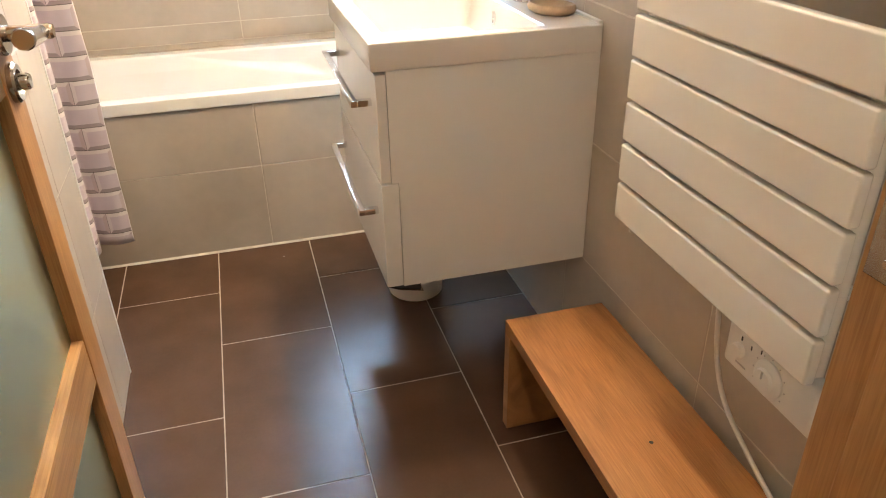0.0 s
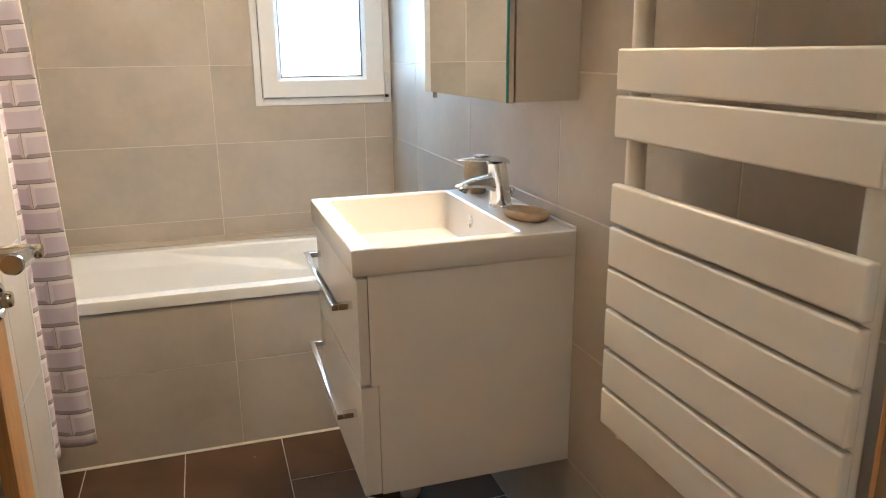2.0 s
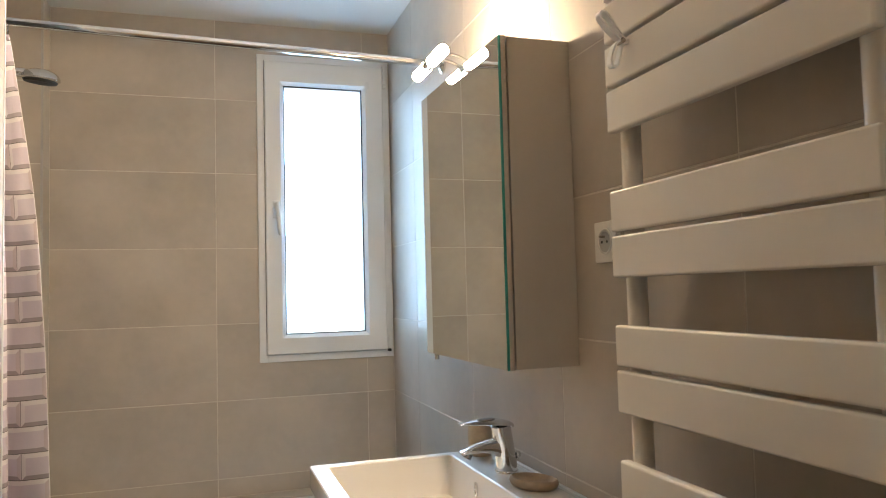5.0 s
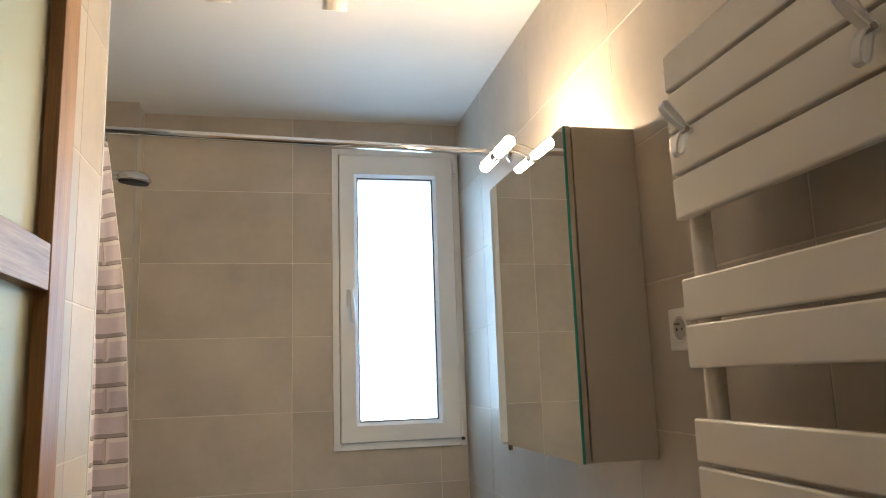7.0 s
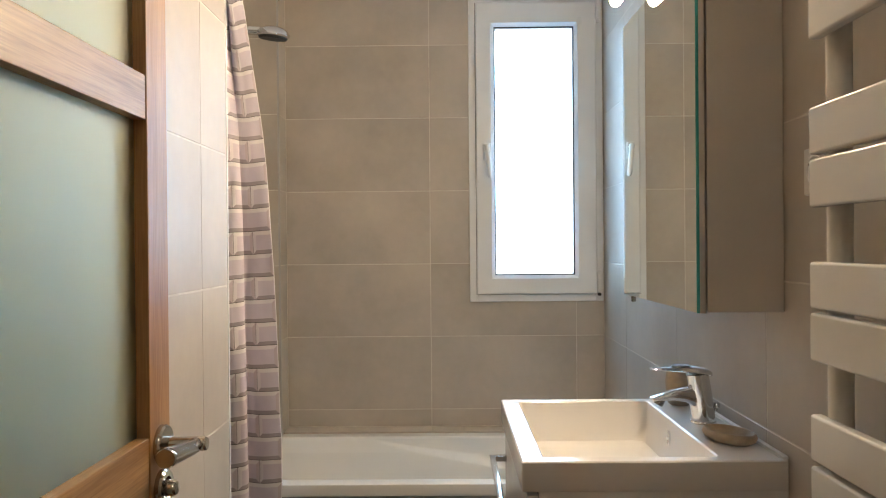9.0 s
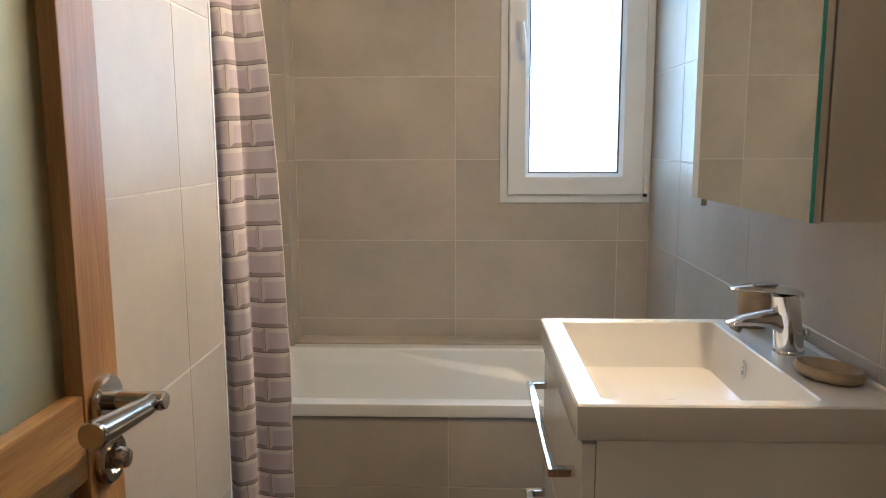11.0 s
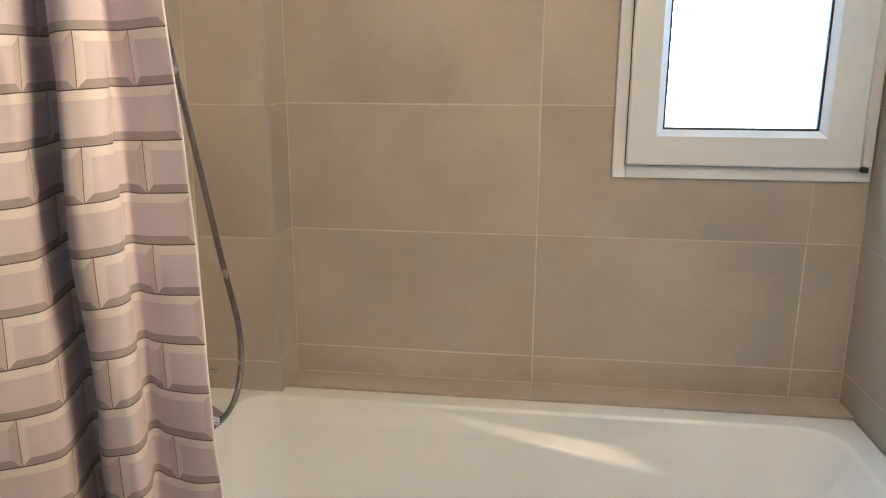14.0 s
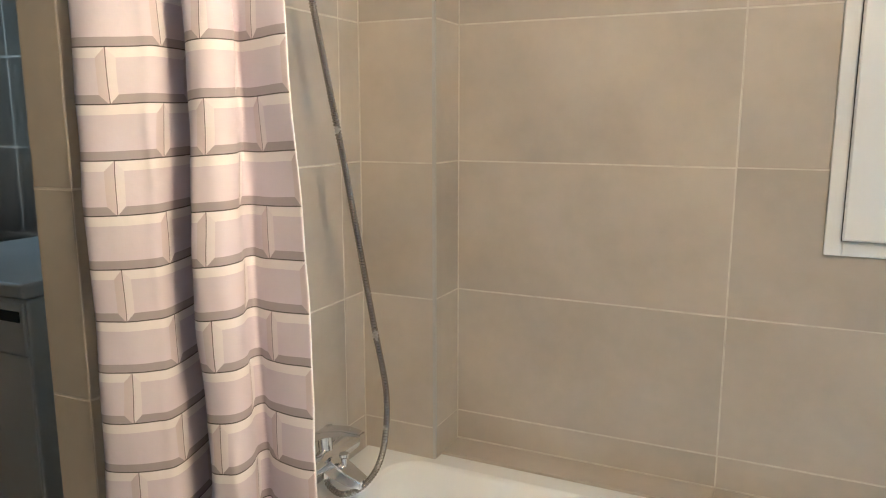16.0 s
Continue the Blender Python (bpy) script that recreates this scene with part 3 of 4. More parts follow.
def tap():
    y, zb = 1.905, 0.902
    t = thing("basin_tap", (0.682, y, zb), "chrome single-lever mixer tap on the washbasin", "tap")
    bm = bmesh.new()
    lathe(bm, (0.684, y, zb), [(0.029, 0), (0.029, 0.003), (0.0275, 0.006)], 32)
    tube(bm, [(0.684, y, zb + 0.004), (0.682, y, zb + 0.030), (0.677, y, zb + 0.070), (0.671, y, zb + 0.112)], [0.0272, 0.0262, 0.0255, 0.0250], 32)
    part("body", bm, CHROME, t)

    def wedge(rows):
        """Flat-sided bar along x: each row gives x, half width, underside and top."""
        bm = bmesh.new()
        loft(bm, [[(x, y + e * wd, z) for e, z in ((-0.8, za), (0.8, za), (1, za + 0.3 * (zc - za)), (0.9, zc - 0.2 * (zc - za)), (0.5, zc), (-0.5, zc), (-0.9, zc - 0.2 * (zc - za)), (-1, za + 0.3 * (zc - za)))]
                  for x, wd, za, zc in rows], True, True)
        return bm

    part("spout", wedge([(x, wd, zb + za, zb + zc) for x, wd, za, zc in ((0.680, 0.021, 0.026, 0.084), (0.660, 0.021, 0.040, 0.083), (0.640, 0.020, 0.050, 0.080), (0.615, 0.019, 0.054, 0.075), (0.590, 0.018, 0.053, 0.068), (0.570, 0.016, 0.051, 0.061), (0.565, 0.014, 0.052, 0.058))]), CHROME, t, angle=50)
    part("aerator", one_tube([(0.588, y, zb + 0.054), (0.581, y, zb + 0.041)], 0.0105, 18), HOSE, t, "dark aerator")
    part("lever", wedge([(x, wd, zb + za, zb + zc) for x, wd, za, zc in ((0.699, 0.020, 0.108, 0.119), (0.690, 0.0245, 0.110, 0.124), (0.665, 0.025, 0.112, 0.129), (0.635, 0.022, 0.117, 0.1295), (0.600, 0.018, 0.120, 0.128), (0.572, 0.014, 0.121, 0.1255), (0.566, 0.011, 0.122, 0.125))]), CHROME, t, angle=50)
    bm = lathe(bmesh.new(), (0, 0, 0), [(0.006, 0.0), (0.0105, 0.0), (0.0105, 0.003), (0.009, 0.004), (0.006, 0.0035)], 28)
    bmesh.ops.transform(bm, matrix=Matrix.Translation((0.634, y, zb + 0.128)) @ Matrix.Diagonal((2.2, 1.2, 1, 1)), verts=bm.verts)
    part("grip_loop", bm, HOSE, t, "dark oval loop in the lever")
    bm = one_tube([(0.700, y - 0.002, zb + 0.012), (0.714, y - 0.002, zb + 0.033)], 0.0035, 10)
    lathe(bm, (0.714, y - 0.002, zb + 0.032), [(0.003, 0), (0.007, 0.003), (0.008, 0.009), (0.005, 0.014), (0.001, 0.015)], 16)
    part("drain_rod", bm, CHROME, t)
    return t


def cup():
    c = thing("tumbler", (0.690, 2.10, 0.902), "beige stone tumbler with a dark rim on the washbasin", "tumbler")
    prof = [(0.024, 0), (0.028, 0.004), (0.033, 0.03), (0.0345, 0.06), (0.031, 0.088), (0.029, 0.090), (0.027, 0.087), (0.030, 0.05), (0.025, 0.008), (0.001, 0.007)]
    part("cup", lathe(bmesh.new(), (0.690, 2.10, 0.902), prof, 32), STONE, c)
    return c


def soap_dish():
    s = thing("soap_dish", (0.683, 1.745, 0.902), "oval beige stone soap dish on the washbasin", "soap dish")
    bm = bmesh.new()
    rot = Matrix.Rotation(radians(-62), 3, 'Z')

    def oval(a, b, z):
        return [Vector((0.683, 1.745, 0.902 + z)) + rot @ Vector((a * math.cos(k * math.pi / 18), b * math.sin(k * math.pi / 18), 0)) for k in range(36)]

    loft(bm, [oval(0.046, 0.030, 0.0), oval(0.058, 0.039, 0.006), oval(0.062, 0.042, 0.014), oval(0.060, 0.040, 0.021),
              oval(0.056, 0.0365, 0.023), oval(0.050, 0.032, 0.019), oval(0.040, 0.025, 0.013)], True, True)
    part("dish", bm, STONE, s, angle=60)
    return s


def floor_bin():
    d = thing("bin", (0.43, 2.115, 0), "plain round white plastic bin on the floor under vanity", "bin")
    prof = [(0.070, 0.002), (0.080, 0.0), (0.084, 0.004), (0.092, 0.270), (0.094, 0.272), (0.094, 0.280), (0.091, 0.280), (0.089, 0.268), (0.080, 0.010), (0.002, 0.009)]
    part("shell", lathe(bmesh.new(), (0.43, 2.115, 0.001), prof, 40), PLASTIC, d)
    return d


vanity(), basin(), tap(), cup(), soap_dish(), floor_bin()

# ---- mirror cabinet and its lamp ----


def mirror_cabinet():
    c = thing("mirror_cabinet", (0.66, 1.9, 1.18), "taupe wall cabinet with a mirrored door above the washbasin", "cabinet")
    y0, y1, z0, z1 = 1.622, 2.178, 1.180, 1.885
    part("body", one_box(0.598, XR - 0.001, y0 + 0.002, y1 - 0.002, z0, z1, 0.0015), TAUPE, c)
    ajar = Matrix.Translation((0.594, y0, 0)) @ Matrix.Rotation(radians(0.75), 4, 'Z') @ Matrix.Translation((-0.594, -y0, 0))

    def swung(bm):
        bmesh.ops.transform(bm, matrix=ajar, verts=bm.verts)
        return bm

    d = part("door", swung(one_box(0.5825, 0.594, y0, y1, z0 - 0.002, z1 + 0.001, 0.001)), TAUPE, c)
    part("mirror", swung(one_box(0.5770, 0.5800, y0 + 0.0015, y1 - 0.0015, z0 - 0.0005, z1 - 0.0005)), MIRROR, d, "mirror")
    part("mirror_edge", swung(one_box(0.5773, 0.5823, y0 - 0.001, y0 + 0.001, z0 - 0.001, z1)), EDGE_GLASS, d, "green glass edge")
    part("knob", swung(one_tube([(0.589, y1 - 0.05, z0 - 0.002), (0.589, y1 - 0.05, z0 - 0.017)], 0.006, 12)), NICKEL, d, "small metal knob")
    return c


def mirror_lamp():
    m = thing("mirror_lamp", (0.63, 1.94, 1.886), "chrome mirror lamp with two glowing halogen tubes, lit", "lamp")
    part("base", one_box(0.612, 0.655, 1.86, 2.02, 1.886, 1.900, 0.004), CHROME, m)
    for y in (1.915, 1.965):
        part("arm", one_tube(spline([(0.632, y, 1.893), (0.615, y, 1.922), (0.575, y, 1.937), (0.540, y, 1.928)], 6), 0.0035, 10), CHROME, m)
    part("holder", one_tube([(0.524, 1.922, 1.9165), (0.524, 1.960, 1.9165)], 0.0135, 20), CHROME, m)
    for a, b in ((1.820, 1.9215), (2.062, 1.9605)):
        s = 1 if b > a else -1
        part("bulb", one_tube([(0.524, a, 1.9165), (0.524, a + s * 0.004, 1.9165), (0.524, a + s * 0.010, 1.9165), (0.524, b, 1.9165)], [0.006, 0.011, 0.0140, 0.0140], 20), BULB_GLOW, m, "glowing halogen tube")
    return m


mirror_cabinet(), mirror_lamp()

# ---- radiator ----
SLATS = [(0.637, 0.705), (0.7115, 0.779), (0.785, 0.8535), (0.859, 0.926), (0.930, 0.9985), (1.005, 1.071), (1.146, 1.2135), (1.2195, 1.285),
         (1.361, 1.4285), (1.4345, 1.501), (1.596, 1.665), (1.671, 1.737), (1.743, 1.808), (1.814, 1.879)]


def radiator():
    r = thing("towel_radiator", (0.66, 1.0, 0.632), "white enamelled towel radiator with flat slats on wall", "radiator")
    for y in (1.250, 0.782):
        part("upright", one_tube([(0.6525, y, 0.625), (0.6525, y, 1.885)], 0.0168, 24), ENAMEL, r)
    for z0, z1 in SLATS:
        bm = one_box(0.612, 0.630, 0.750, 1.257, z0, z1, 0.0045, 3)
        part("slat", bm, ENAMEL, r)
    for y in (1.18, 0.84):
        for z in (0.70, 1.78):
            part("bracket", one_tube([(0.66, y, z), (XR - 0.001, y, z)], 0.011, 12), PLASTIC, r)
    part("valve_cap", one_tube([(0.6525, 1.246, 0.626), (0.6525, 1.246, 0.604)], 0.010, 12), PLASTIC, r)
    t = part("thermostat", one_box(0.630, 0.662, 0.735, 0.925, 0.552, 0.632, 0.009, 3), PLASTIC, r, "white thermostat box")
    bm = lathe(bmesh.new(), (0.6305, 0.825, 0.588), [(0.028, 0), (0.028, -0.003), (0.025, -0.006), (0.018, -0.008), (0.016, -0.013), (0.002, -0.014)], 32, 'x')
    part("dial", bm, PLASTIC, t, "white temperature dial")
    bm = lathe(bmesh.new(), (0.6305, 0.890, 0.592), [(0.011, 0), (0.012, -0.008), (0.010, -0.010), (0.001, -0.010)], 24, 'x')
    part("knob", bm, PLASTIC, t)
    for y, z, a in ((0.890, 0.612, 0.0012), (0.868, 0.610, 0.001), (0.848, 0.617, 0.0008)):
        part("mark", one_box(0.6292, 0.6302, y - a, y + a, z - 0.0035, z + 0.0035), BLACK, t)
    for k in range(9):
        a = radians(-30 + 30 * k)
        y, z = 0.825 - 0.0325 * math.cos(a), 0.588 + 0.0325 * math.sin(a)
        part("mark", one_box(0.6292, 0.6302, y - 0.0009, y + 0.0009, z - 0.0009, z + 0.0009), GREY_PLASTIC, t)
    part("pointer", one_box(0.6155, 0.6168, 0.8238, 0.8262, 0.592, 0.603), GREY_PLASTIC, t, "thin pointer on the dial")
    part("lettering", one_box(0.6292, 0.6302, 0.872, 0.894, 0.5685, 0.5715), GREY_PLASTIC, t, "small grey maker's mark")
    return r


def cable():
    c = thing("radiator_cable", (0.71, 1.0, 0.30), "white power cable hanging below the radiator", "cable")
    pts = spline([(0.69, 0.985, 0.66), (0.705, 1.045, 0.61), (0.722, 1.060, 0.52), (0.730, 1.050, 0.43), (0.731, 1.010, 0.365), (0.728, 0.93, 0.322), (0.715, 0.84, 0.304)], 8)
    part("cord", one_tube(pts, 0.0045, 10), PLASTIC, c)
    return c


def peg(y, z, group="pegs on the radiator"):
    """Two bent plastic arms, each ending in a looped grip, held by a spring."""
    p = thing("clothes_peg", (0.612, y, z), "white plastic clothes peg clipped on the radiator slat", "clothes peg", group)
    upper = [(0.012, 0.0015), (-0.004, 0.003), (-0.016, 0.014), (-0.030, 0.034), (-0.039, 0.043), (-0.046, 0.042), (-0.047, 0.034), (-0.038, 0.022), (-0.024, 0.009), (-0.012, 0.000)]
    lower = [(0.012, -0.0015), (-0.006, -0.004), (-0.012, -0.014), (-0.016, -0.030), (-0.021, -0.040), (-0.028, -0.041), (-0.031, -0.034), (-0.028, -0.020), (-0.021, -0.006), (-0.010, 0.002)]
    for line in (upper, lower):
        pts = spline([(0.612 + dx, y, z + dz) for dx, dz in line], 5)
        rings = []
        for k, q in enumerate(pts):
            way = (pts[min(k + 1, len(pts) - 1)] - pts[max(k - 1, 0)]).normalized()
            side = Vector((way.z, 0, -way.x)) * 0.0015
            rings.append([q + side * e + Vector((0, 0.0065 * g, 0)) for e, g in ((-1, -1), (1, -1), (1, 1), (-1, 1))])
        part("arm", loft(bmesh.new(), rings, True, True), PLASTIC, p)
    part("spring", one_tube([(0.602, y - 0.008, z), (0.602, y + 0.008, z)], 0.0042, 12), NICKEL, p, "small steel spring")
    return p


radiator(), cable()
peg(1.188, 1.7265), peg(0.817, 1.712)


def outlet():
    o = thing("socket_outlet", (XR, 1.49, 1.44), "white wall socket on the tiled wall", "socket")
    part("plate", one_box(XR - 0.011, XR + 0.001, 1.443, 1.525, 1.395, 1.476, 0.003), PLASTIC, o)
    part("well", lathe(bmesh.new(), (XR - 0.011, 1.484, 1.4355), [(0.0265, 0.0), (0.0265, -0.002), (0.0245, -0.0025), (0.0225, -0.001), (0.0215, 0.0005)], 32, 'x'), PLASTIC, o)
    part("well_floor", lathe(bmesh.new(), (XR - 0.0112, 1.484, 1.4355), [(0.0205, 0), (0.0205, -0.0006), (0.001, -0.0006)], 24, 'x'), GREY_PLASTIC, o)
    for y in (1.4745, 1.4935):
        part("hole", one_tube([(XR - 0.0128, y, 1.4355), (XR - 0.0115, y, 1.4355)], 0.0028, 10), BLACK, o)
    part("earth_pin", one_tube([(XR - 0.022, 1.484, 1.4455), (XR - 0.0115, 1.484, 1.4455)], 0.0024, 10), NICKEL, o)
    return o


outlet()

# ---- bench ----


def bench():
    b = thing("bench", (0.605, 1.1, 0), "low golden oak bench with panel legs along the wall", "bench")
    x0, x1, y0, y1, zt = 0.484, 0.722, 0.70, 1.458, 0.300
    part("seat", one_box(x0, x1, y0, y1, zt - 0.030, zt, 0.002), OAK, b)
    for ya, yb in ((y1 - 0.030, y1), (y0, y0 + 0.030)):
        part("leg", one_box(x0, x1, ya, yb, 0.001, zt - 0.0302, 0.002), OAK, b)
    part("knot", lathe(bmesh.new(), (0.60, 1.02, zt + 0.0002), [(0.004, 0), (0.003, 0.0004), (0.0005, 0.0004)], 12), BLACK, b, "dark knot")
    return b


bench()

# ---- door ----


def door():
    d = thing("door_1", (-0.31, 0.53, 0), "oak door with frosted glass panes, standing open", "door", kind="structure")
    xf, xb, y0, y1, z0, z1 = -0.290, -0.330, 0.530, 1.249, 0.008, 2.045
    part("stile", one_box(xb, xf, y1 - 0.068, y1, z0, z1, 0.002), DOOR_V, d)
    part("stile", one_box(xb, xf, y0, y0 + 0.068, z0, z1, 0.002), DOOR_V, d)
    rails = ((z0, 0.17), (0.525, 0.606), (0.978, 1.062), (1.481, 1.540), (1.93, z1))
    for a, b in rails:
        part("rail", one_box(xb, xf - 0.0015, y0 + 0.068, y1 - 0.068, a, b, 0.002), DOOR_H, d)
    for (_, a), (b, _) in zip(rails, rails[1:]):
        part("pane", one_box(-0.314, -0.308, y0 + 0.066, y1 - 0.066, a - 0.002, b + 0.002), FROST, d, "frosted glass")
    yc = 1.215
    for face, s in ((xf, 1), (xb, -1)):
        h = part("door_handle", lathe(bmesh.new(), (face, yc, 1.045), [(0.026, 0), (0.026, s * 0.006), (0.024, s * 0.009), (0.013, s * 0.009)], 32, 'x'), NICKEL, d, "brushed nickel lever handle")
        bm = one_tube([(face + s * 0.008, yc, 1.045), (face + s * 0.060, yc, 1.045), (face + s * 0.064, yc, 1.045)], [0.0098, 0.0098, 0.008], 20)
        tube(bm, [(face + s * 0.050, yc + 0.004, 1.045), (face + s * 0.050, yc - 0.02, 1.045), (face + s * 0.060, yc - 0.134, 1.064), (face + s * 0.060, yc - 0.137, 1.064)], [0.009, 0.010, 0.0125, 0.011], 20)
        part("lever", bm, NICKEL, h)
        k = part("lock_rose", lathe(bmesh.new(), (face, yc, 0.985), [(0.026, 0), (0.026, s * 0.006), (0.023, s * 0.009), (0.016, s * 0.009), (0.012, s * 0.004), (0.001, s * 0.004)], 32, 'x'), NICKEL, d, "brushed nickel lock rose")
        part("thumb_turn", lathe(bmesh.new(), (face, yc, 0.985), [(0.011, s * 0.003), (0.011, s * 0.018), (0.009, s * 0.022), (0.001, s * 0.023)], 20, 'x'), NICKEL, k)
    return d


def door_frame():
    f = thing("door_frame_1", (0.09, 0.5, 0), "varnished oak door frame with a metal strike plate", "door frame", kind="structure")
    part("jamb", one_box(0.468, 0.492, 0.43, YS + 0.004, 0, 2.065, 0.002), DOOR_V, f)
    part("stop", one_box(0.456, 0.4675, 0.43, 0.547, 0, 2.05, 0.002), DOOR_V, f)
    part("jamb", one_box(-0.3095, -0.285, 0.43, 0.525, 0, 2.065, 0.002), DOOR_V, f)
    part("head", one_box(-0.3095, 0.492, 0.43, YS + 0.004, 2.066, 2.0895, 0.002), DOOR_H, f)
    part("architrave", one_box(0.475, 0.545, 0.415, 0.4295, 0, 2.12, 0.003), DOOR_V, f)
    part("architrave", one_box(-0.36, -0.29, 0.415, 0.4295, 0, 2.12, 0.003), DOOR_V, f)
    s = part("strike_plate", one_box(0.4662, 0.4682, 0.552, 0.590, 0.925, 1.125, 0.0008), NICKEL, f, "brushed steel strike plate")
    for z0, z1 in ((1.03, 1.075), (0.965, 1.005)):
        part("latch_hole", one_box(0.4656, 0.4666, 0.562, 0.574, z0, z1), BLACK, s)
    for z in (0.942, 1.108):
        part("screw", lathe(bmesh.new(), (0.4662, 0.570, z), [(0.0045, 0), (0.0038, -0.0008), (0.0005, -0.0008)], 14, 'x'), CHROME, s)
    return f


door(), door_frame()

# ---- shower curtain, rod and shower ----


def rod():
    r = thing("curtain_rod", (0, 2.47, 2.11), "chrome shower curtain rod between the walls", "curtain rod")
    part("bar", one_tube([(XL + 0.002, 2.48, 2.132), (XR - 0.002, 2.50, 2.101)], 0.0125, 20), CHROME, r)
    part("flange", lathe(bmesh.new(), (XL, 2.48, 2.132), [(0.03, 0), (0.03, 0.006), (0.02, 0.012), (0.0128, 0.014)], 24, 'x'), CHROME, r)
    part("flange", lathe(bmesh.new(), (XR, 2.50, 2.101), [(0.03, 0), (0.03, -0.006), (0.02, -0.012), (0.0128, -0.014)], 24, 'x'), CHROME, r)
    return r


def curtain():
    c = thing("shower_curtain", (-0.58, 2.46, 2.1), "lilac-grey brick-patterned fabric shower curtain, drawn aside on its rod", "curtain")
    low = [(-0.742, 2.420), (-0.714, 2.376), (-0.675, 2.386), (-0.642, 2.414), (-0.627, 2.430), (-0.634, 2.475), (-0.648, 2.530), (-0.622, 2.548), (-0.600, 2.510), (-0.588, 2.458),
           (-0.566, 2.431), (-0.540, 2.426), (-0.519, 2.433), (-0.518, 2.455), (-0.533, 2.488), (-0.525, 2.500), (-0.498, 2.487), (-0.456, 2.475), (-0.416, 2.471)]
    high = [(-0.750, 2.450), (-0.738, 2.485), (-0.722, 2.455), (-0.705, 2.455), (-0.694, 2.48), (-0.688, 2.505), (-0.668, 2.51), (-0.650, 2.475), (-0.640, 2.455), (-0.625, 2.445),
            (-0.612, 2.455), (-0.604, 2.475), (-0.600, 2.50), (-0.590, 2.512), (-0.582, 2.500), (-0.576, 2.475), (-0.566, 2.472), (-0.552, 2.485), (-0.534, 2.497)]
    a, b = spline([(*p, 0) for p in low], 9), spline([(*p, 0) for p in high], 9)
    arc = [0.0]
    for p, q in zip(a, a[1:]):
        arc.append(arc[-1] + (q - p).length)
    n, rows, zt, zb = len(a), 90, 2.085, 0.125
    bm = bmesh.new()
    uv = bm.loops.layers.uv.new("UVMap")
    grid = []
    for j in range(rows + 1):
        f = j / rows
        z = zt + (zb - zt) * f
        line = []
        for i in range(n):
            s = i / (n - 1)
            p = b[i].lerp(a[i], 1 - (1 - f) ** (5.2 - 2.0 * s))
            p = p + Vector((0.006 * noise.noise((s * 5, f * 5, 1)), 0.012 * noise.noise((s * 6, f * 7, 4)) + 0.005 * noise.noise((s * 15, f * 22, 9)), 0))
            drop = 0.010 * noise.noise((s * 4, 7.7, 2)) * f - 0.040 * (1 - s) * f
            sag = 0.010 * math.cos(s * 2 * math.pi * 5) * (1 - f) ** 6
            line.append(bm.verts.new((p.x, p.y, z + drop + sag)))
        grid.append(line)
    for j in range(rows):
        for i in range(n - 1):
            f = bm.faces.new((grid[j][i], grid[j][i + 1], grid[j + 1][i + 1], grid[j + 1][i]))
            for loop, (jj, ii) in zip(f.loops, ((j, i), (j, i + 1), (j + 1, i + 1), (j + 1, i))):
                loop[uv].uv = (arc[ii] - arc[-1], (rows - jj) / rows * (zt - zb) + 0.03)
    cloth = part("cloth", bm, CLOTH, c, angle=180)
    mod = cloth.modifiers.new("thickness", 'SOLIDIFY')
    mod.thickness = 0.0012
    for i in range(4, n, 13):
        p = b[i]
        zr = 2.132 - 0.0206 * (p.x - XL)
        ring = [(p.x, 2.482 + 0.021 * math.cos(k * math.pi / 12), zr - 0.018 + 0.034 * math.sin(k * math.pi / 12)) for k in range(25)]
        part("ring", one_tube(ring, 0.002, 8), CHROME, c, "chrome ring")
    return c


def evenly(pts, step):
    """The same line with points at equal steps."""
    out, left = [pts[0]], step
    for p, q in zip(pts, pts[1:]):
        d = (q - p).length
        at = left
        while at <= d:
            out.append(p.lerp(q, at / d))
            at += step
        left = at - d
    return out


def shower():
    s = thing("hand_shower", (-0.70, 2.85, 2.05), "chrome hand shower on a wall holder with metal hose", "shower")
    part("holder", one_tube([(XL + 0.001, 2.80, 2.06), (-0.70, 2.81, 2.06)], 0.014, 16), CHROME, s)
    part("handle", one_tube(spline([(-0.72, 2.80, 1.99), (-0.69, 2.815, 2.055), (-0.645, 2.835, 2.085), (-0.57, 2.868, 2.094)], 6), [0.011] * 8 + [0.012] * 6 + [0.015] * 5, 16), CHROME, s)
    bm = lathe(bmesh.new(), (0, 0, 0), [(0.002, 0.030), (0.030, 0.027), (0.051, 0.017), (0.060, 0.004), (0.060, -0.004), (0.054, -0.009), (0.002, -0.010)], 28)
    bmesh.ops.transform(bm, matrix=pose(-0.529, 2.885, 2.084, 6, 6, 0), verts=bm.verts)
    part("head", bm, CHROME, s)
    bm = lathe(bmesh.new(), (0, 0, 0), [(0.053, -0.009), (0.049, -0.016), (0.002, -0.017)], 28)
    bmesh.ops.transform(bm, matrix=pose(-0.529, 2.885, 2.084, 6, 6, 0), verts=bm.verts)
    part("spray_face", bm, BLACK, s, "dark spray face")
    pts = spline([(-0.722, 2.80, 1.99), (-0.715, 2.80, 1.85), (-0.688, 2.825, 1.70), (-0.670, 2.85, 1.532), (-0.640, 2.895, 1.246), (-0.600, 2.92, 0.95), (-0.575, 2.925, 0.805), (-0.574, 2.92, 0.71),
                  (-0.590, 2.915, 0.640), (-0.620, 2.90, 0.595), (-0.66, 2.89, 0.575), (-0.695, 2.895, 0.582), (-0.705, 2.90, 0.600)], 60)
    pts = evenly(pts, 0.0016)
    rad = [(0.0068, 0.0068, 0.0053, 0.0053)[k % 4] for k in range(len(pts))]
    part("hose", one_tube(pts, rad, 10), HOSE, s, "ribbed metal hose")
    return s


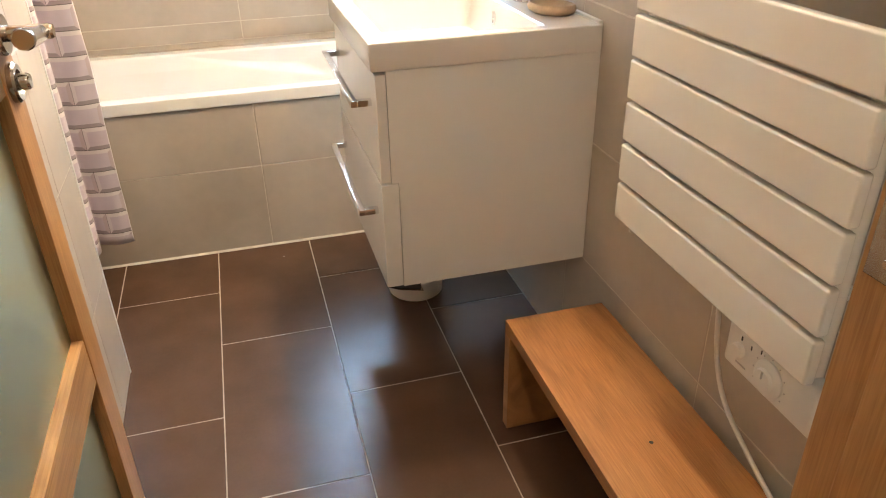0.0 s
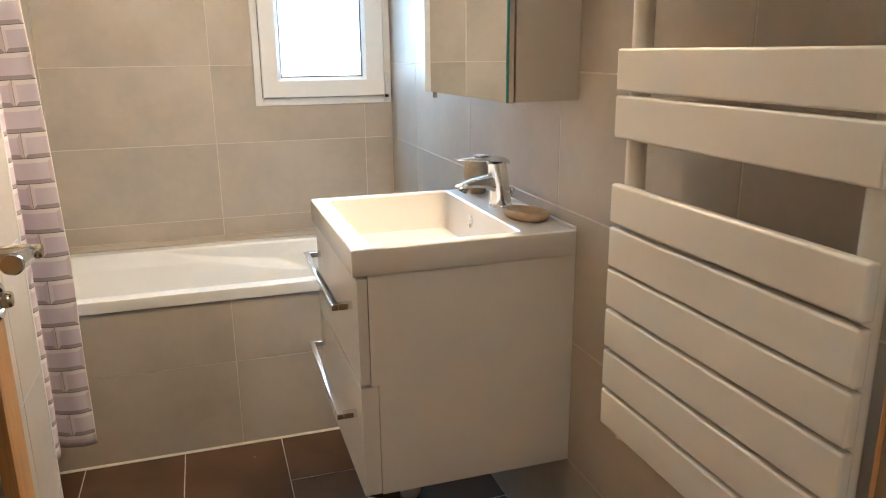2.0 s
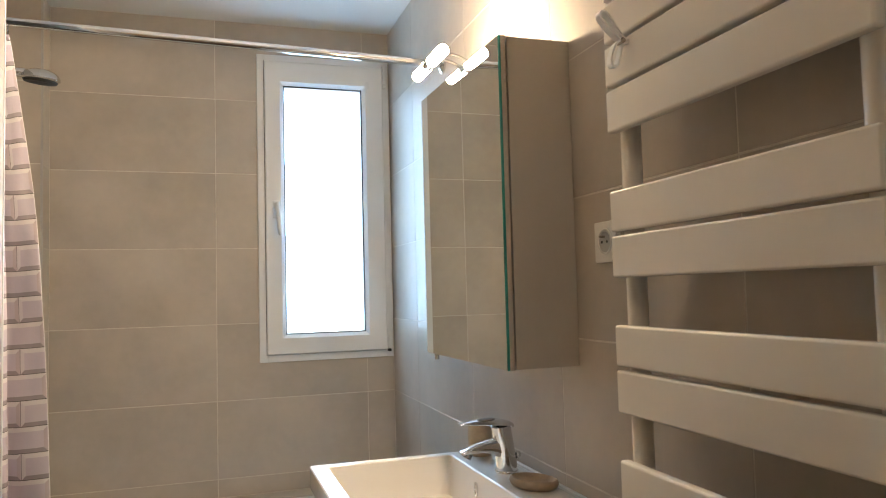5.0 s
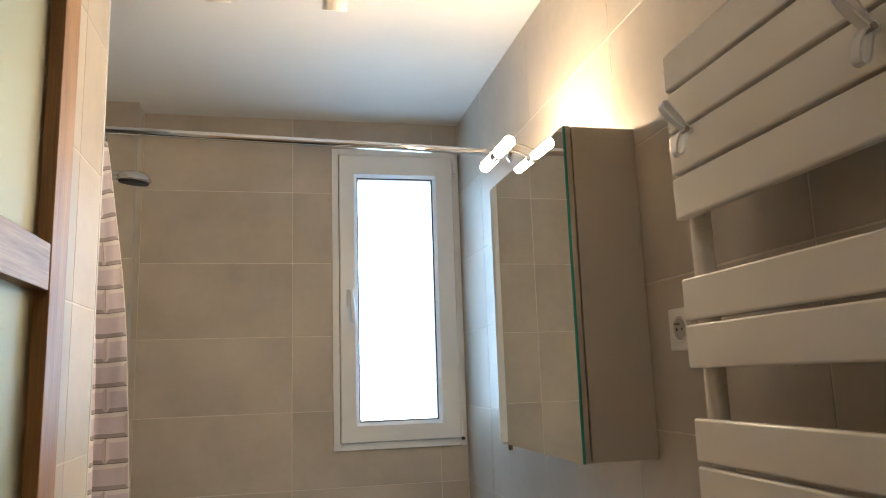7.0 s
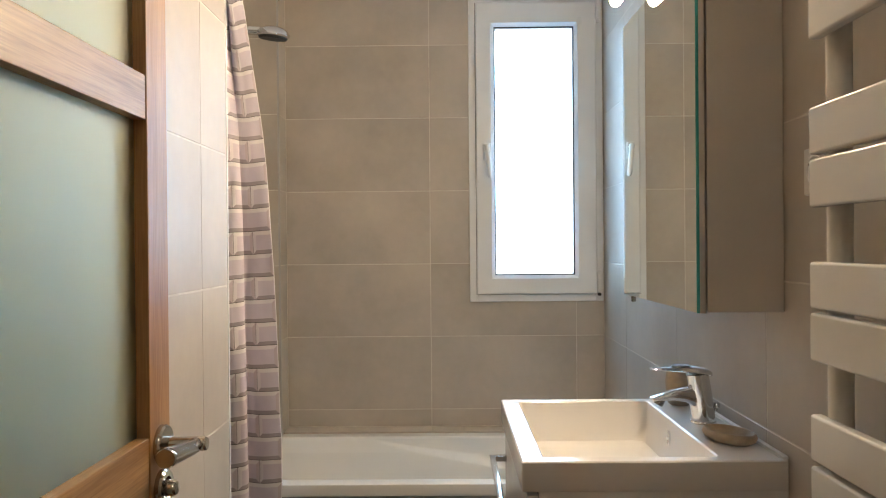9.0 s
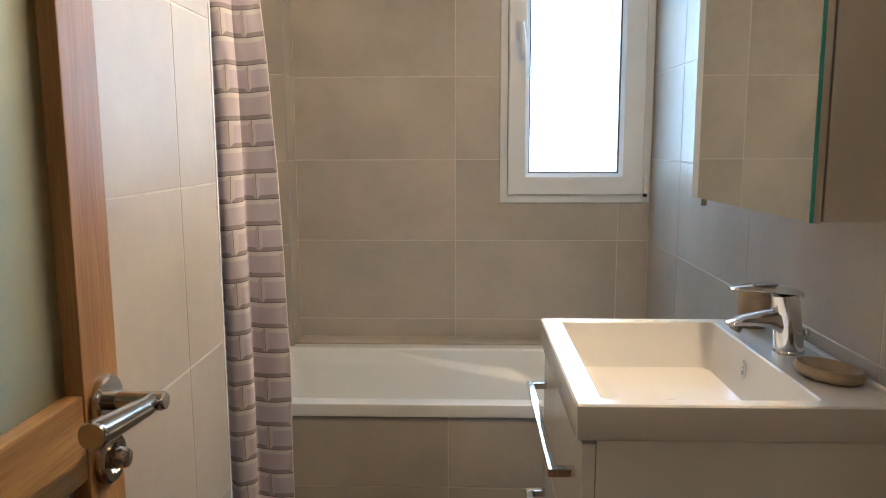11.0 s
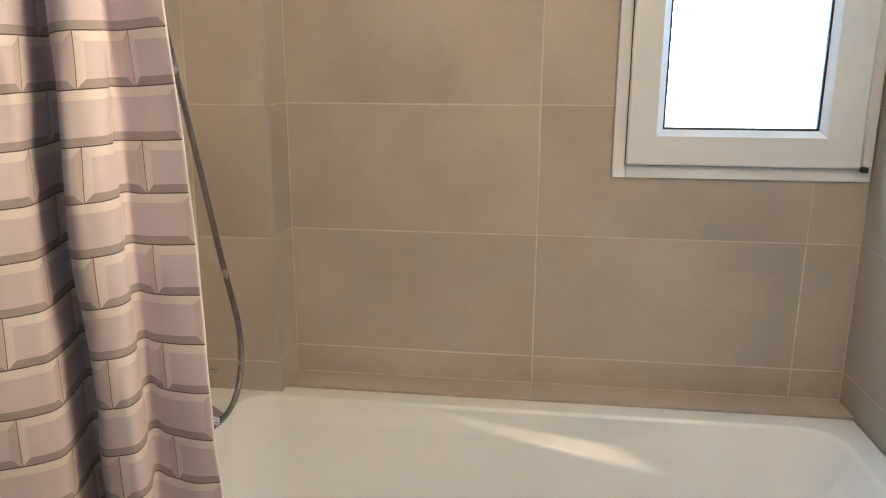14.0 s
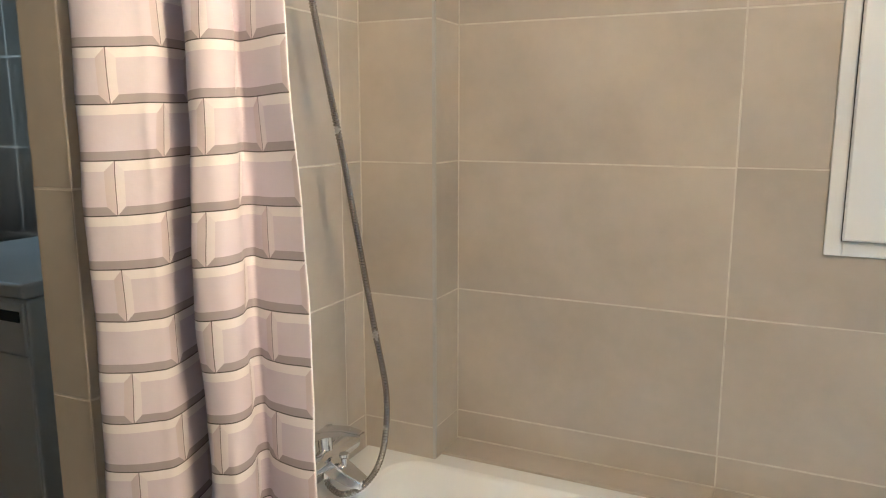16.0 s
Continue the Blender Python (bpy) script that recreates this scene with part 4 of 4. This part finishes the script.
def bath_mixer():
    m = thing("bath_mixer", (-0.72, 2.90, 0.62), "chrome bath mixer tap on the tiled end wall", "tap")
    bm = one_tube([(-0.705, 2.80, 0.640), (-0.705, 3.0, 0.640)], 0.021, 20)
    for y in (2.82, 2.98):
        tube(bm, [(XL, y, 0.64), (-0.705, y, 0.64)], 0.014, 16)
        lathe(bm, (XL, y, 0.64), [(0.032, 0), (0.032, 0.004), (0.018, 0.012)], 24, 'x')
    part("body", bm, CHROME, m)

    def blade(rows):
        bm = bmesh.new()
        loft(bm, [[(x, 2.905 + s * wd, z) for s, z in ((-1, za), (1, za), (0.85, zc), (-0.85, zc))] for x, wd, za, zc in rows], True, True)
        bmesh.ops.bevel(bm, geom=bm.edges[:], offset=0.0025, segments=2, affect='EDGES')
        return bm

    part("spout", blade(((-0.712, 0.024, 0.622, 0.658), (-0.685, 0.027, 0.612, 0.645), (-0.645, 0.025, 0.598, 0.622), (-0.615, 0.018, 0.594, 0.608))), CHROME, m, angle=50)
    bm = one_tube([(-0.664, 2.905, 0.630), (-0.664, 2.905, 0.650)], 0.006, 14)
    lathe(bm, (-0.664, 2.905, 0.648), [(0.008, 0), (0.010, 0.004), (0.010, 0.009), (0.001, 0.010)], 18)
    part("diverter", bm, CHROME, m)
    bm = blade(((-0.728, 0.020, 0.672, 0.694), (-0.70, 0.021, 0.690, 0.706), (-0.66, 0.017, 0.702, 0.713), (-0.618, 0.012, 0.704, 0.711)))
    tube(bm, [(-0.712, 2.905, 0.655), (-0.714, 2.905, 0.690)], 0.018, 18)
    part("lever", bm, CHROME, m, angle=50)
    part("hose_outlet", one_tube([(-0.705, 2.90, 0.622), (-0.705, 2.90, 0.598)], 0.010, 16), CHROME, m)
    return m


rod(), curtain(), shower(), bath_mixer()

# ---- ceiling spots ----


def ceiling_spots():
    c = thing("ceiling_spot_bar", (0.0, 2.02, H), "white ceiling spotlight bar with tilted heads, switched off", "ceiling light")
    part("bar", one_box(-0.30, 0.24, 2.03, 2.07, H - 0.022, H - 0.0005, 0.004), PLASTIC, c)
    for x in (0.126, -0.185):
        part("stem", one_tube([(x, 2.05, H - 0.02), (x, 2.06, H - 0.045)], 0.006, 12), PLASTIC, c)
        bm = lathe(bmesh.new(), (0, 0, 0), [(0.012, 0.04), (0.026, 0.032), (0.033, 0.0), (0.034, -0.035), (0.031, -0.035), (0.026, -0.024), (0.002, -0.022)], 28)
        bmesh.ops.transform(bm, matrix=pose(x, 2.085, H - 0.070, 30, 0, 0), verts=bm.verts)
        part("head", bm, PLASTIC, c)
    return c


ceiling_spots()

# ---- laundry alcove ----


def washing_machine():
    w = thing("washing_machine", (-1.65, 3.02, 0.10), "white washing machine in the laundry alcove", "washing machine")
    x0, x1, y0, y1, z0, z1 = -1.92, -1.34, 2.72, 3.32, 0.10, 0.985
    part("body", one_box(x0, x1, y0, y1, z0, z1 - 0.036, 0.008), LACQUER, w)
    part("lid", one_box(x0 - 0.002, x1 + 0.002, y0 - 0.008, y1, z1 - 0.034, z1, 0.008, 3), LACQUER, w)
    part("control_panel", one_box(x0 + 0.004, x1 - 0.004, y0 - 0.010, y0 + 0.002, z1 - 0.16, z1 - 0.042, 0.006), PLASTIC, w)
    part("drawer_grip", one_box(x1 - 0.10, x1 - 0.012, y0 - 0.013, y0 - 0.009, z1 - 0.085, z1 - 0.060, 0.002), BLACK, w)
    part("kick_panel", one_box(x0 + 0.006, x1 - 0.006, y0 - 0.004, y0 + 0.002, z0 + 0.01, z0 + 0.12, 0.003), PLASTIC, w)
    part("front_panel", one_box(x0 + 0.006, x1 - 0.006, y0 - 0.004, y0 + 0.002, z0 + 0.124, z1 - 0.164, 0.003), LACQUER, w)
    return w


plinth = thing("plinth", (-1.63, 3.02, 0), "low white plinth under the washing machine", "plinth")
part("slab", one_box(-1.94, -1.32, 2.70, 3.36, 0.0, 0.0995, 0.004), LACQUER, plinth)
washing_machine()

# ---- assumed hall lamp, out of view, added to light the doorway side ----
hl = thing("unseen_hall_lamp", (-0.05, -0.5, H), "assumed round glass ceiling lamp in the hall, out of view, lit", "ceiling light")
part("base", lathe(bmesh.new(), (-0.05, -0.5, H - 0.03), [(0.09, 0.029), (0.09, 0.0), (0.002, 0.0)], 32), PLASTIC, hl)
part("globe", lathe(bmesh.new(), (-0.05, -0.5, H - 0.12), [(0.001, -0.09), (0.045, -0.078), (0.078, -0.045), (0.09, 0.0), (0.078, 0.045), (0.045, 0.078), (0.03, 0.0895)], 28), HALL_GLOW, hl, "glowing opal globe of the assumed hall lamp")

# ---- tiles ----
tile_field(wall_north, 'y', YB, -1, [-0.572, 0.026, 0.630, XR], [0.562] + ROWS_Z[2:], TILE, WIN)
tile_field(wall_east, 'x', XR, -1, [YS, 1.108, 1.708, 2.294, 2.890, YB], [0.0] + ROWS_Z[1:], TILE)
tile_field(wall_partition, 'x', XP, 1, [YS, 1.146, 1.748, 1.925], [0.0, 0.306, 0.608, 0.910, 1.224, 1.527, 1.829, 2.131, H], TILE)
tile_field(wall_partition, 'y', 1.931, 1, [XP - 0.10, XP - 0.011], [0.0, 0.306, 0.608, 0.910, 1.224, 1.527, 1.829, 2.131, H], TILE)
tile_field(wall_bath_end, 'x', XL, 1, [2.40, 2.464, 3.066, 3.145], [0.0] + ROWS_Z[1:], TILE)
tile_field(wall_bath_end, 'y', 2.40, -1, [XL - 0.078, XL], [0.0] + ROWS_Z[1:], TILE)
tile_field(pipe_box, 'y', 3.145, -1, [XL, -0.572], [0.51] + ROWS_Z[2:], TILE)
tile_field(pipe_box, 'x', -0.572, 1, [3.145, YB], [0.51] + ROWS_Z[2:], TILE)
tile_field(ledge, 'z', 0.561, 1, [-0.572, 0.026, 0.630, XR], [3.180, YB], TILE)
tile_field(apron, 'y', 2.548, -1, [XL, -0.585, 0.017, 0.620, XR], [0.004, 0.303, 0.517], TILE)
tile_field(wall_alcove, 'y', 3.4, -1, [-2.5, -2.30, -1.71, -1.12, XL - 0.078], [0.0] + ROWS_Z[1:], TILE)
cols = [-2.5, -2.27, -1.97, -1.67, -1.37, -1.07, -0.775, -0.474, -0.172, 0.142, 0.445, XR]
for k, (a, b) in enumerate(zip(cols, cols[1:])):
    top = 2.55 if a > -0.8 else 3.4
    start = (2.274 if k % 2 == 1 else 1.985) - 0.603 * 3
    low = YS - 0.03 if a > -0.6 else 1.4
    ys = [low] + [y for y in (start + 0.603 * j for j in range(7)) if low + 0.02 < y < top - 0.01] + [top]
    tile_field(floor, 'z', 0.0, 1, [a, b], ys, FLOOR_TILE)
